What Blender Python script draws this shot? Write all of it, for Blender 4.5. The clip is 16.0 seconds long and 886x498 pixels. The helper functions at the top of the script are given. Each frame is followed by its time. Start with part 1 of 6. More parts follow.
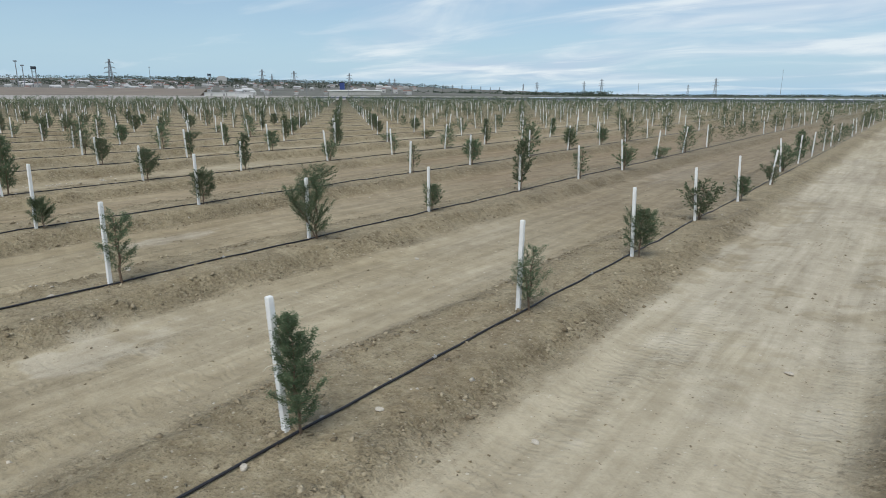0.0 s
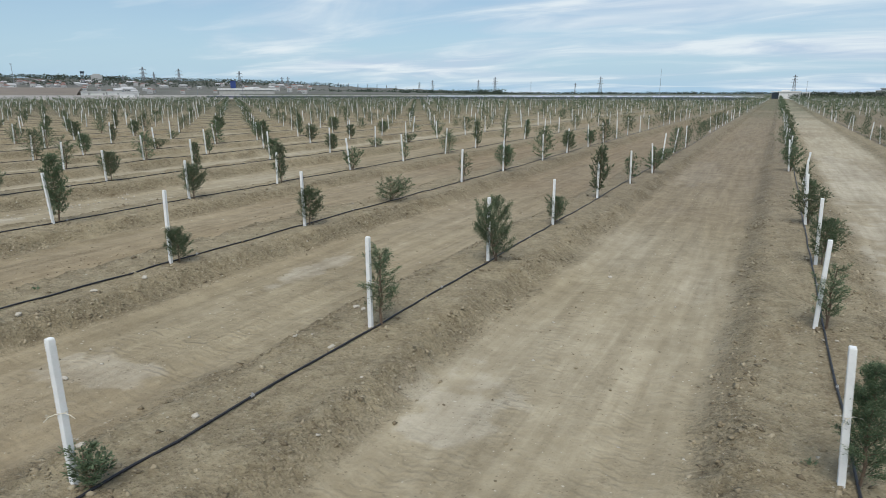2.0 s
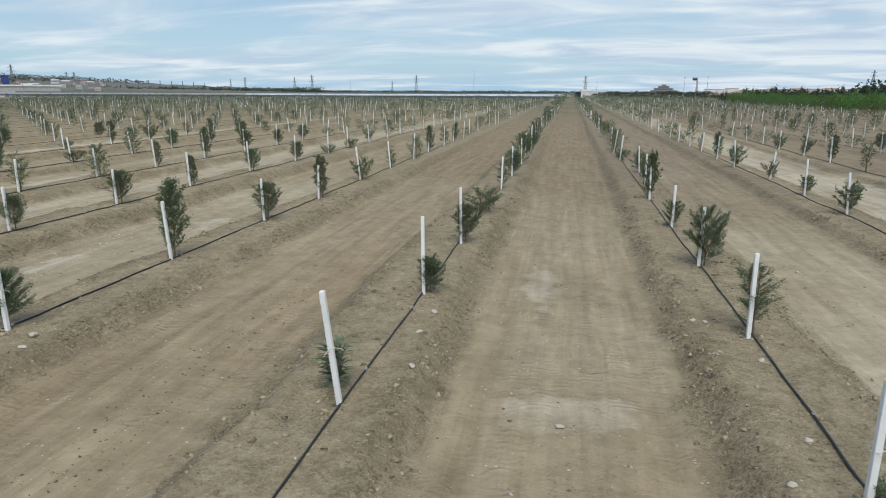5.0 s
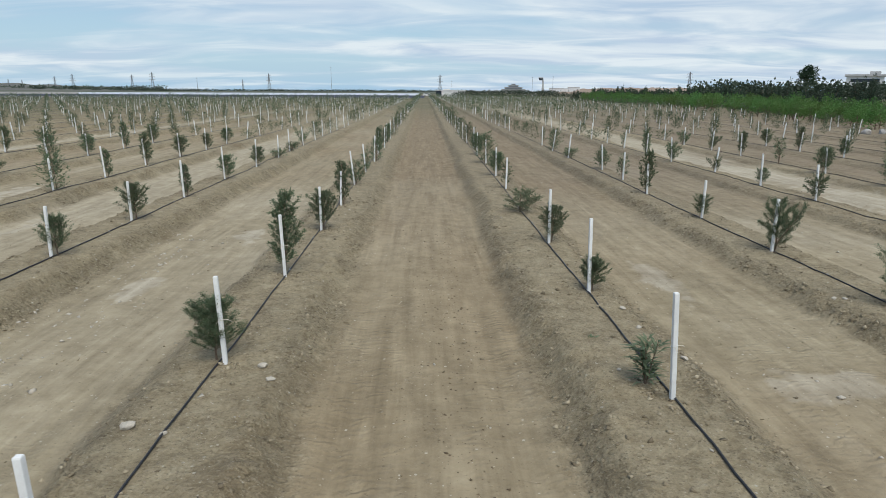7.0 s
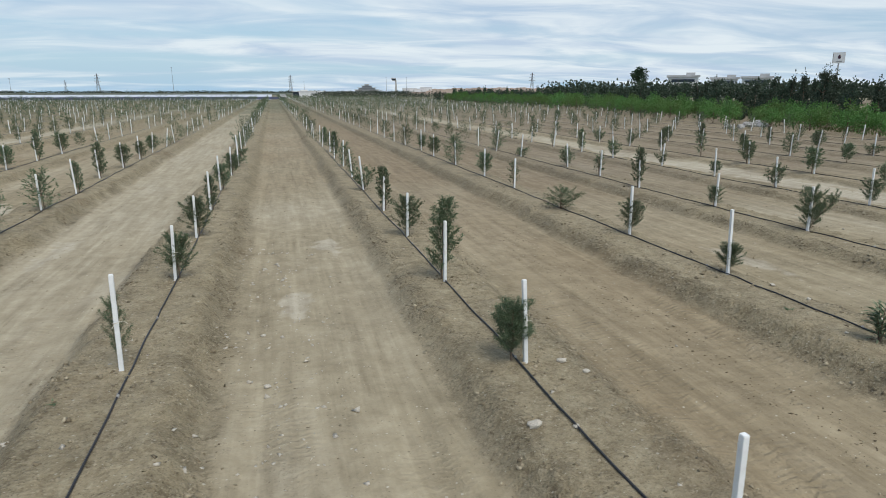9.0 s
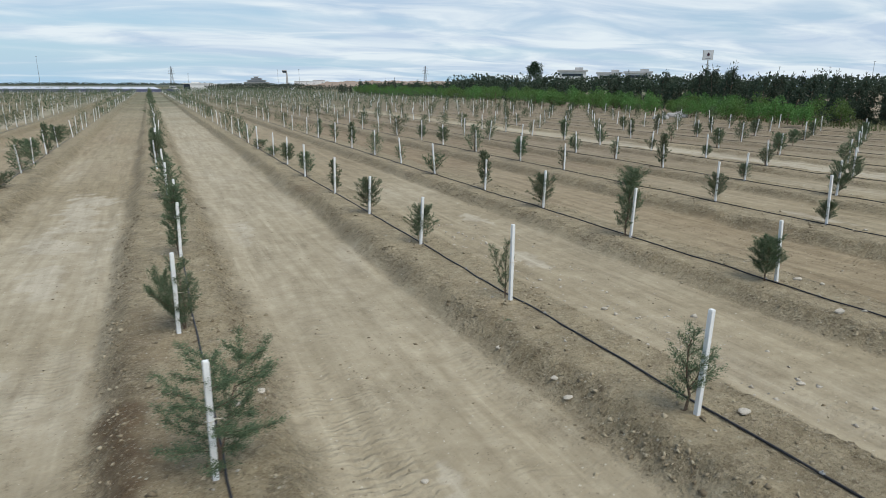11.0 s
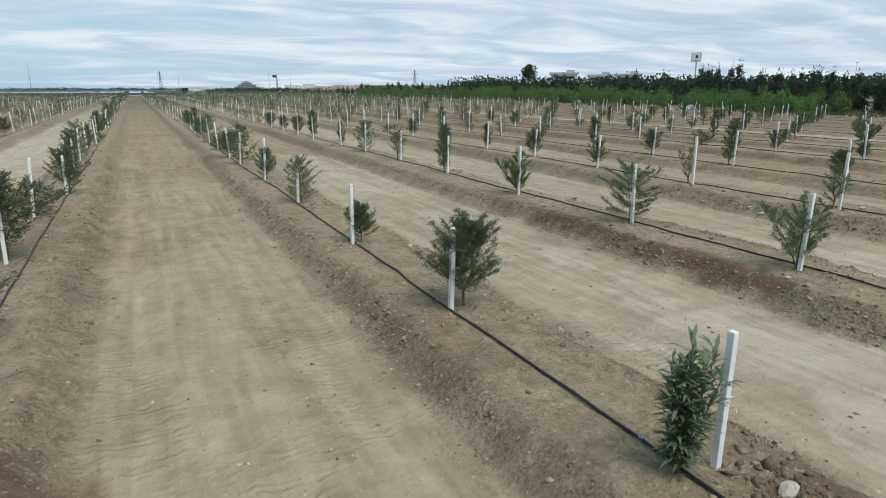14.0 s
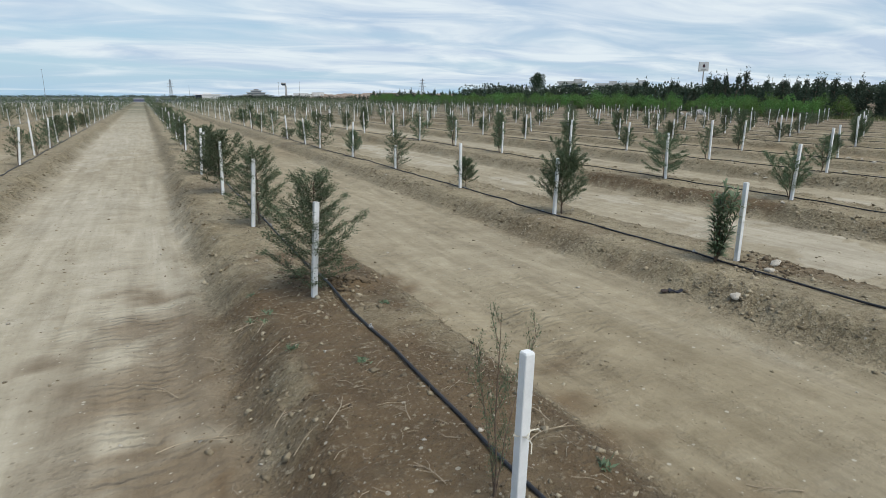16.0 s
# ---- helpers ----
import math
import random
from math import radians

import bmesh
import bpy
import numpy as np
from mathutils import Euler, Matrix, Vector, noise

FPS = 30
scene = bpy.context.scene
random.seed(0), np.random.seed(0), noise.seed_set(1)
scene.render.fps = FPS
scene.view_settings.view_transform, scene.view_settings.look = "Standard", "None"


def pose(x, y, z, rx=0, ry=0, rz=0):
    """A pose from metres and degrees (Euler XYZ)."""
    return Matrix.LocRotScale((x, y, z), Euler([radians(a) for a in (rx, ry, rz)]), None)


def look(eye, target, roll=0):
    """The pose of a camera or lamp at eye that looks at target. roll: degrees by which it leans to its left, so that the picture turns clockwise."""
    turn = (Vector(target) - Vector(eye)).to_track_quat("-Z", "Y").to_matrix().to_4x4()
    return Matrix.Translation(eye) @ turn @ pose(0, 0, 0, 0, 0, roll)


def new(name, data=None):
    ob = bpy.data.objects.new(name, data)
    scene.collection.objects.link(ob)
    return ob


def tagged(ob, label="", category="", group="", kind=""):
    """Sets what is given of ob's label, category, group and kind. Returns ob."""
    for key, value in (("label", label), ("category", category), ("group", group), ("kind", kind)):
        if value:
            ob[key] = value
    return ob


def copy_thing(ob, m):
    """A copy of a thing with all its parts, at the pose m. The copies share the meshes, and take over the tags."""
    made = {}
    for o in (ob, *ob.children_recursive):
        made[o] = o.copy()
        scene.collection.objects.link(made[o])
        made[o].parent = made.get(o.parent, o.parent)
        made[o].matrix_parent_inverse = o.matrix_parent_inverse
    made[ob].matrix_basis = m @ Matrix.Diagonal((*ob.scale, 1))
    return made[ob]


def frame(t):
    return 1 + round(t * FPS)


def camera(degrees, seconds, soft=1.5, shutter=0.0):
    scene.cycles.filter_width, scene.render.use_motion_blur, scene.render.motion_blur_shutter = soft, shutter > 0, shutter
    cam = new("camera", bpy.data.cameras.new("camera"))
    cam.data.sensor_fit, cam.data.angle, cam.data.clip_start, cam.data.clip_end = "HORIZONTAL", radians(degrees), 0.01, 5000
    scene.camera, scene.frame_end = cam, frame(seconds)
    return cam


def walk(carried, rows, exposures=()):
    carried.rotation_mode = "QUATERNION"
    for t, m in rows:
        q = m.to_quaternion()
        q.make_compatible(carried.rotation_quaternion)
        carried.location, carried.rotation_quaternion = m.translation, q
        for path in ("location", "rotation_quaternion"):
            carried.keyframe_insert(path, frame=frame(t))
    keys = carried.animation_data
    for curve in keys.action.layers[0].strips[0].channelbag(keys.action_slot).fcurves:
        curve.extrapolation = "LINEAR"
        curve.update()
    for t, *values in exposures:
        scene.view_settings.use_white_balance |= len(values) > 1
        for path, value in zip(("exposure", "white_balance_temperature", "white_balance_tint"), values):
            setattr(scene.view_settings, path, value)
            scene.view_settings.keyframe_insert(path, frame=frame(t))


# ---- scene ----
cam = camera(71.5, 16.0, soft=0.6, shutter=0.15)
PATH = [
    (0, (3.055, -6.075, 2.121), (1.879, -4.532, 1.636), 0.2),
    (0.5, (2.133, -6.59, 2.175), (1.023, -5.001, 1.684), 0.1),
    (1, (1.173, -7.029, 2.241), (0.126, -5.398, 1.749), 0.1),
    (1.5, (0.312, -7.468, 2.287), (-0.671, -5.796, 1.798), 0.1),
    (2, (-0.614, -7.935, 2.34), (-1.521, -6.221, 1.85), 0.0),
    (2.5, (-1.49, -8.347, 2.392), (-2.319, -6.595, 1.901), 0.1),
    (3, (-2.419, -8.698, 2.445), (-3.165, -6.908, 1.957), 0.2),
    (3.5, (-3.284, -9.009, 2.508), (-3.953, -7.189, 2.017), 0.1),
    (4, (-4.219, -9.343, 2.537), (-4.787, -7.489, 2.049), 0.2),
    (4.5, (-5.097, -9.598, 2.56), (-5.575, -7.719, 2.069), 0.1),
    (5, (-6.085, -9.821, 2.598), (-6.465, -7.921, 2.103), 0.2),
    (7.3, (-10.65, -10.309, 2.723), (-10.523, -8.376, 2.225), 0.1),
    (7.5, (-11.068, -10.31, 2.749), (-10.895, -8.382, 2.247), 0.0),
    (8, (-12.189, -10.273, 2.789), (-11.896, -8.358, 2.289), 0.0),
    (8.2, (-12.633, -10.234, 2.797), (-12.297, -8.326, 2.299), -0.0),
    (10.5, (-18.497, -9.972, 2.792), (-17.736, -8.193, 2.284), 0.1),
    (11, (-20.063, -10.235, 2.779), (-19.249, -8.482, 2.264), 0.2),
    (11.5, (-21.405, -10.576, 2.756), (-20.565, -8.835, 2.24), 0.0),
    (12, (-22.719, -10.999, 2.702), (-21.868, -9.263, 2.19), 0.1),
    (12.5, (-23.808, -11.476, 2.607), (-22.956, -9.74, 2.096), -0.2),
    (13, (-24.808, -11.962, 2.395), (-23.955, -10.226, 1.887), -0.2),
    (13.5, (-25.685, -12.485, 2.206), (-24.831, -10.749, 1.7), -0.1),
    (14, (-26.53, -13.094, 2.048), (-25.681, -11.354, 1.545), -0.1),
    (14.5, (-27.221, -13.605, 1.902), (-26.374, -11.863, 1.403), 0.0),
    (15, (-27.905, -14.132, 1.757), (-27.061, -12.387, 1.265), 0.0),
    (15.5, (-28.553, -14.652, 1.664), (-27.714, -12.903, 1.178), 0.1),
    (16, (-29.157, -15.242, 1.625), (-28.322, -13.488, 1.148), 0.1),
]
walk(cam, [(t, look(eye, target, roll)) for t, eye, target, roll in PATH], exposures=((0, -0.03), (4, -0.03), (8, -0.04), (11, 0.0), (16, -0.02)))

# ---- world, sun and exposure ----
world = bpy.data.worlds.new("sky")
scene.world = world
world.use_nodes = True
wt = world.node_tree
wt.nodes.clear()


def wnode(kind, **values):
    n = wt.nodes.new(kind)
    for key, value in values.items():
        n.inputs[key].default_value = value
    return n


sky = wt.nodes.new("ShaderNodeTexSky")
sky.sky_type, sky.sun_disc = "NISHITA", False
sky.sun_elevation, sky.sun_rotation = radians(58), radians(163)
sky.dust_density, sky.air_density, sky.ozone_density = 0.4, 1.0, 2.0
direction = wt.nodes.new("ShaderNodeTexCoord")
split = wnode("ShaderNodeSeparateXYZ")
wt.links.new(direction.outputs["Generated"], split.inputs[0])


def wmath(op, a, b=None, c=None):
    n = wt.nodes.new("ShaderNodeMath")
    n.operation = op
    for slot, v in zip(n.inputs, (a, b, c)):
        if v is None:
            continue
        if isinstance(v, (int, float)):
            slot.default_value = v
        else:
            wt.links.new(v, slot)
    return n.outputs[0]


# clouds lie on a high flat sheet, so that they draw together towards the horizon
lift = wmath("ADD", wmath("MAXIMUM", split.outputs[2], 0.0), 0.10)
flat = wnode("ShaderNodeCombineXYZ")
wt.links.new(wmath("DIVIDE", split.outputs[0], lift), flat.inputs[0])
wt.links.new(wmath("DIVIDE", split.outputs[1], lift), flat.inputs[1])
turned = wnode("ShaderNodeMapping")
turned.inputs["Rotation"].default_value = (0, 0, radians(25))
turned.inputs["Scale"].default_value = (0.42, 0.75, 1)
turned.inputs["Location"].default_value = (0.6, 2.1, 0)
wt.links.new(flat.outputs[0], turned.inputs[0])
big = wnode("ShaderNodeTexNoise", Scale=0.62, Detail=5.0, Roughness=0.5, Distortion=0.5)
wt.links.new(turned.outputs[0], big.inputs["Vector"])
wisps = wnode("ShaderNodeTexNoise", Scale=1.9, Detail=5.0, Roughness=0.55, Distortion=0.7)
wt.links.new(turned.outputs[0], wisps.inputs["Vector"])
both = wmath("ADD", wmath("MULTIPLY", big.outputs["Fac"], 0.72), wmath("MULTIPLY", wisps.outputs["Fac"], 0.28))
cover = wnode("ShaderNodeValToRGB")
cover.color_ramp.elements[0].position, cover.color_ramp.elements[0].color = 0.43, (0.03, 0.03, 0.03, 1)
cover.color_ramp.elements[1].position, cover.color_ramp.elements[1].color = 0.59, (0.88, 0.88, 0.88, 1)
wt.links.new(wmath("ADD", both, wmath("MULTIPLY_ADD", split.outputs[0], 0.11, 0.016)), cover.inputs[0])
shade = wnode("ShaderNodeValToRGB")
shade.color_ramp.elements[0].position, shade.color_ramp.elements[0].color = 0.38, (0.55, 0.67, 0.83, 1)
shade.color_ramp.elements[1].position, shade.color_ramp.elements[1].color = 0.62, (0.85, 0.93, 0.98, 1)
wt.links.new(wisps.outputs["Fac"], shade.inputs[0])
# thin pale haze thickens towards the horizon
haze = wmath("POWER", wmath("SUBTRACT", 1.0, wmath("MINIMUM", wmath("MAXIMUM", split.outputs[2], 0.0), 1.0)), 7.0)
hazed = wt.nodes.new("ShaderNodeMix")
hazed.data_type = "RGBA"
wt.links.new(wmath("MULTIPLY", haze, 0.92), hazed.inputs[0])
wt.links.new(sky.outputs[0], hazed.inputs[6])
hazed.inputs[7].default_value = (3.35, 5.4, 7.3, 1)
sky_light = wnode("ShaderNodeBackground", Strength=0.11)
wt.links.new(hazed.outputs[2], sky_light.inputs["Color"])
cloud_light = wnode("ShaderNodeBackground", Strength=0.95)
wt.links.new(shade.outputs[0], cloud_light.inputs["Color"])
blend = wnode("ShaderNodeMixShader")
wt.links.new(cover.outputs[0], blend.inputs[0])
wt.links.new(sky_light.outputs[0], blend.inputs[1])
wt.links.new(cloud_light.outputs[0], blend.inputs[2])
world_out = wnode("ShaderNodeOutputWorld")
wt.links.new(blend.outputs[0], world_out.inputs[0])

sun = new("sun", bpy.data.lights.new("sun", "SUN"))
sun.data.energy, sun.data.angle, sun.data.color = 2.5, radians(38), (1.0, 0.965, 0.9)
sun.matrix_world = pose(0, 0, 60, 32, 0, 17)


# ---- materials ----
class Mat:
    """A node material under a principled shader."""

    def __init__(self, name, rough=0.9, metal=0.0):
        self.m = bpy.data.materials.new(name)
        self.m.use_nodes = True
        self.t = self.m.node_tree
        self.b = self.t.nodes["Principled BSDF"]
        self.b.inputs["Roughness"].default_value = rough
        self.b.inputs["Metallic"].default_value = metal
        self.pos = self.t.nodes.new("ShaderNodeTexCoord").outputs["Object"]

    def link(self, a, b):
        self.t.links.new(a, b)

    def math(self, op, a, b=0.0, c=0.0, clamp=False):
        n = self.t.nodes.new("ShaderNodeMath")
        n.operation, n.use_clamp = op, clamp
        for slot, v in zip(n.inputs, (a, b, c)):
            if isinstance(v, (int, float)):
                slot.default_value = v
            else:
                self.link(v, slot)
        return n.outputs[0]

    def noise(self, scale, detail=4.0, rough=0.55, stretch=None, distort=0.0, vector=None):
        v = vector or self.pos
        if stretch:
            mp = self.t.nodes.new("ShaderNodeMapping")
            mp.inputs["Scale"].default_value = stretch
            self.link(v, mp.inputs[0])
            v = mp.outputs[0]
        n = self.t.nodes.new("ShaderNodeTexNoise")
        for key, value in (("Scale", scale), ("Detail", detail), ("Roughness", rough), ("Distortion", distort)):
            n.inputs[key].default_value = value
        self.link(v, n.inputs["Vector"])
        return n.outputs["Fac"]

    def ramp(self, fac, *stops):
        n = self.t.nodes.new("ShaderNodeValToRGB")
        while len(n.color_ramp.elements) < len(stops):
            n.color_ramp.elements.new(0.5)
        for e, (p, c) in zip(n.color_ramp.elements, stops):
            e.position = p
            e.color = (c, c, c, 1) if isinstance(c, (int, float)) else (*c, 1)
        self.link(fac, n.inputs[0])
        return n.outputs[0]

    def mix(self, fac, a, b, mode="MIX"):
        n = self.t.nodes.new("ShaderNodeMix")
        n.data_type, n.blend_type = "RGBA", mode
        for slot, v in ((n.inputs[0], fac), (n.inputs[6], a), (n.inputs[7], b)):
            if isinstance(v, (int, float)):
                slot.default_value = v
            elif isinstance(v, tuple):
                slot.default_value = (*v, 1)
            else:
                self.link(v, slot)
        return n.outputs[2]

    def bump(self, height, strength, distance, after=None):
        n = self.t.nodes.new("ShaderNodeBump")
        n.inputs["Strength"].default_value, n.inputs["Distance"].default_value = strength, distance
        self.link(height, n.inputs["Height"])
        if after:
            self.link(after, n.inputs["Normal"])
        return n.outputs[0]

    def done(self, colour=None, normal=None, rough=None):
        if colour is not None:
            if isinstance(colour, tuple):
                self.b.inputs["Base Color"].default_value = (*colour, 1)
            else:
                self.link(colour, self.b.inputs["Base Color"])
        if normal is not None:
            self.link(normal, self.b.inputs["Normal"])
        if rough is not None:
            self.link(rough, self.b.inputs["Roughness"])
        return self.m


def plain(name, colour, rough=0.8, metal=0.0, vary=0.25, scale=3.0):
    """A worn surface: its colour with dirt at two scales and a fine relief."""
    m = Mat(name, rough, metal)
    dark, light = tuple(c * (1 - vary) for c in colour), tuple(min(1, c * (1 + vary)) for c in colour)
    coarse, fine = m.noise(scale, 5), m.noise(scale * 11, 3)
    col = m.ramp(m.math("ADD", m.math("MULTIPLY", coarse, 0.7), m.math("MULTIPLY", fine, 0.3)), (0.33, dark), (0.67, light))
    return m.done(col, m.bump(fine, 0.25, 0.02 / scale))


def foliage(name, dark, mid, light, scale=9.0):
    """Leaves: each one a little different, with tips lighter than the inside."""
    m = Mat(name, 0.75)
    geo = m.t.nodes.new("ShaderNodeNewGeometry")
    info = m.t.nodes.new("ShaderNodeObjectInfo")
    leaf = m.math("ADD", m.math("MULTIPLY", geo.outputs["Random Per Island"], 0.42), m.math("MULTIPLY", m.noise(scale, 2), 0.58))
    col = m.ramp(leaf, (0.15, dark), (0.5, mid), (0.9, light))
    hue = m.t.nodes.new("ShaderNodeHueSaturation")
    m.link(m.math("MULTIPLY_ADD", info.outputs["Random"], 0.04, 0.48), hue.inputs["Hue"])
    m.link(m.math("MULTIPLY_ADD", info.outputs["Random"], 0.4, 0.8), hue.inputs["Value"])
    m.link(col, hue.inputs["Color"])
    # thin leaves let part of the light through
    glow = m.t.nodes.new("ShaderNodeBsdfTranslucent")
    m.link(hue.outputs[0], glow.inputs["Color"])
    thin = m.t.nodes.new("ShaderNodeMixShader")
    thin.inputs[0].default_value = 0.35
    m.link(m.b.outputs[0], thin.inputs[1])
    m.link(glow.outputs[0], thin.inputs[2])
    m.link(thin.outputs[0], m.t.nodes["Material Output"].inputs["Surface"])
    return m.done(hue.outputs[0])


def soil_material():
    """Dry clay: brown ridges along the planted rows, dusty lanes with pale crust and tyre marks between them."""
    m = Mat("dry_soil", 0.95)
    xyz = m.t.nodes.new("ShaderNodeSeparateXYZ")
    m.link(m.pos, xyz.inputs[0])
    x, y = xyz.outputs[0], xyz.outputs[1]
    wobble = m.math("MULTIPLY_ADD", m.noise(1.3, 4), 0.5, -0.25)
    row = m.math("ABSOLUTE", m.math("SUBTRACT", m.math("FLOORED_MODULO", m.math("ADD", x, 2.0), 4.0), 2.0))
    off = m.math("ADD", row, wobble)
    ridge = m.ramp(m.math("MULTIPLY", off, 0.5), (0.32, 1.0), (0.5, 0.0))
    grain = m.noise(26, 6, 0.7)
    clod = m.noise(7.0, 5, 0.65)
    patch = m.noise(0.55, 5, 0.6, stretch=(1.0, 0.28, 1.0), distort=0.7)
    wide = m.noise(0.11, 4, 0.55)
    lane = m.ramp(m.math("ADD", m.math("MULTIPLY", clod, 0.35), m.math("MULTIPLY", wide, 0.65)),
                  (0.36, (0.262, 0.219, 0.139)), (0.5, (0.318, 0.271, 0.181)), (0.66, (0.375, 0.328, 0.234)))
    crust = m.ramp(patch, (0.56, 0.0), (0.72, 0.6))
    spots = m.t.nodes.new("ShaderNodeAttribute")
    spots.attribute_name = "crust"
    rag = m.math("MULTIPLY_ADD", m.noise(5.0, 5, 0.65), 0.9, -0.45)
    crust = m.math("MAXIMUM", crust, m.ramp(m.math("ADD", spots.outputs["Fac"], rag), (0.22, 0.0), (0.52, 1.0)))
    lane = m.mix(m.math("MULTIPLY", crust, 0.55), lane, (0.50, 0.462, 0.385))
    hue = m.t.nodes.new("ShaderNodeAttribute")
    hue.attribute_name = "tone"
    lane = m.mix(m.math("MULTIPLY", hue.outputs["Fac"], 0.5, clamp=True), lane, (0.455, 0.412, 0.32))
    lane = m.mix(m.math("MULTIPLY", hue.outputs["Fac"], -0.8, clamp=True), lane, (0.262, 0.204, 0.126))
    bank = m.ramp(m.math("ADD", m.math("MULTIPLY", clod, 0.6), m.math("MULTIPLY", grain, 0.4)),
                  (0.34, (0.225, 0.183, 0.113)), (0.50, (0.33, 0.28, 0.182)), (0.68, (0.425, 0.37, 0.258)))
    col = m.mix(ridge, lane, bank)
    # damp brown patches on the banks
    damp = m.math("MULTIPLY", m.ramp(m.noise(0.42, 4, 0.6, stretch=(1, 0.5, 1)), (0.58, 0.0), (0.70, 0.5)), ridge)
    wet = m.t.nodes.new("ShaderNodeAttribute")
    wet.attribute_name = "damp"
    col = m.mix(m.math("MULTIPLY", m.math("MAXIMUM", damp, wet.outputs["Fac"]), 0.92), col, (0.148, 0.098, 0.05))
    # browner soil colour towards the hedge and further up the rows
    east = m.math("MULTIPLY", m.math("MULTIPLY_ADD", x, 0.07, 1.15, clamp=True), m.math("MULTIPLY_ADD", y, 0.1, -0.05, clamp=True))
    east = m.math("MULTIPLY", east, m.math("SUBTRACT", 1.0, m.math("MULTIPLY_ADD", hue.outputs["Fac"], 1.6, -0.5, clamp=True)))
    col = m.mix(m.math("MULTIPLY", east, m.math("MULTIPLY_ADD", patch, 0.6, 0.3)), col, (0.196, 0.158, 0.110))
    # thin green weeds towards the far end of the rows
    far_off = m.ramp(m.math("MULTIPLY", m.math("SUBTRACT", m.math("MULTIPLY_ADD", x, -0.45, y), 42.0), 0.01), (0.0, 0.0), (0.75, 1.0))
    weeds = m.math("MULTIPLY", far_off, m.ramp(m.noise(0.09, 5, 0.6), (0.30, 0.15), (0.58, 0.85)))
    col = m.mix(weeds, col, (0.105, 0.115, 0.06))
    col = m.mix(m.math("MULTIPLY", grain, m.math("MULTIPLY_ADD", ridge, 0.3, 0.12)), col, m.ramp(grain, (0.35, 0.12), (0.7, 0.75)), "SOFT_LIGHT")
    # crumbs and grit
    grit = m.noise(48, 3, 0.6)
    col = m.mix(m.math("MULTIPLY", m.ramp(grit, (0.62, 0.0), (0.70, 0.6)), m.math("MULTIPLY_ADD", ridge, 0.7, 0.2)), col, (0.50, 0.45, 0.36))
    crumb = m.noise(33, 4, 0.65, stretch=(1, 1.3, 1))
    col = m.mix(m.math("MULTIPLY", m.ramp(crumb, (0.31, 0.7), (0.40, 0.0)), m.math("MULTIPLY_ADD", ridge, 0.85, 0.15)), col, (0.12, 0.095, 0.06))
    mottle = m.noise(3.2, 5, 0.65)
    col = m.mix(0.55, col, m.ramp(mottle, (0.3, 0.28), (0.7, 0.74)), "SOFT_LIGHT")
    # dark crumbs, with the shade of gaps put into their colour, and pale lumps, thick on the broken banks, thin in the
    # lanes
    rubble = m.ramp(m.math("ABSOLUTE", m.math("SUBTRACT", off, 0.66)), (0.10, 1.0), (0.42, 0.0))
    rubble = m.math("MULTIPLY", m.math("MAXIMUM", rubble, m.math("MULTIPLY", ridge, 0.55)), m.ramp(m.noise(1.7, 3, 0.6), (0.36, 0.25), (0.58, 1.0)))
    litter_zone = m.math("MULTIPLY_ADD", rubble, 0.9, m.ramp(m.noise(0.9, 4, 0.6, stretch=(2.2, 0.5, 1)), (0.5, 0.06), (0.66, 0.5)))
    speck = m.noise(10.5, 6, 0.75)
    col = m.mix(m.math("MULTIPLY", m.ramp(speck, (0.37, 0.85), (0.445, 0.0)), litter_zone, clamp=True), col, (0.138, 0.107, 0.064))
    lump = m.noise(19, 4, 0.68, stretch=(1, 1.2, 1))
    col = m.mix(m.math("MULTIPLY", m.ramp(lump, (0.58, 0.0), (0.64, 0.75)), litter_zone, clamp=True), col, (0.46, 0.405, 0.30))
    # fine wheel lines along the lanes
    line = m.noise(1.0, 4, 0.6, stretch=(11, 0.5, 1), distort=0.6)
    col = m.mix(m.math("MULTIPLY", m.math("SUBTRACT", 1.0, ridge), m.ramp(m.noise(0.7, 3, 0.6), (0.42, 0.0), (0.68, 0.45))), col, m.ramp(line, (0.34, 0.26), (0.66, 0.72)), "SOFT_LIGHT")
    # tyre tread across the wheel lines
    wheel = m.ramp(m.math("ABSOLUTE", m.math("SUBTRACT", off, 1.36)), (0.26, 1.0), (0.46, 0.0))
    tread = m.t.nodes.new("ShaderNodeTexWave")
    tread.wave_type, tread.bands_direction = "BANDS", "Y"
    for key, value in (("Scale", 3.2), ("Distortion", 9.0), ("Detail", 4.0), ("Detail Scale", 1.6)):
        tread.inputs[key].default_value = value
    m.link(m.pos, tread.inputs["Vector"])
    driven = m.ramp(m.noise(0.6, 3, 0.55, stretch=(1.6, 0.6, 1)), (0.42, 0.0), (0.62, 1.0))
    rib = m.math("MULTIPLY", m.math("MULTIPLY", tread.outputs["Fac"], wheel), driven)
    pressed = m.t.nodes.new("ShaderNodeAttribute")
    pressed.attribute_name = "tread"
    rib = m.math("ADD", m.math("MULTIPLY", rib, 0.26), m.math("MULTIPLY", m.math("MULTIPLY", tread.outputs["Fac"], pressed.outputs["Fac"]), m.ramp(m.noise(4.5, 4, 0.6), (0.42, 0.0), (0.62, 0.6))))
    streak = m.noise(1.0, 5, 0.6, stretch=(5.5, 0.4, 1), distort=0.3)
    col = m.mix(m.math("MULTIPLY_ADD", ridge, -0.5, 0.55), col, m.ramp(streak, (0.32, 0.30), (0.68, 0.70)), "SOFT_LIGHT")
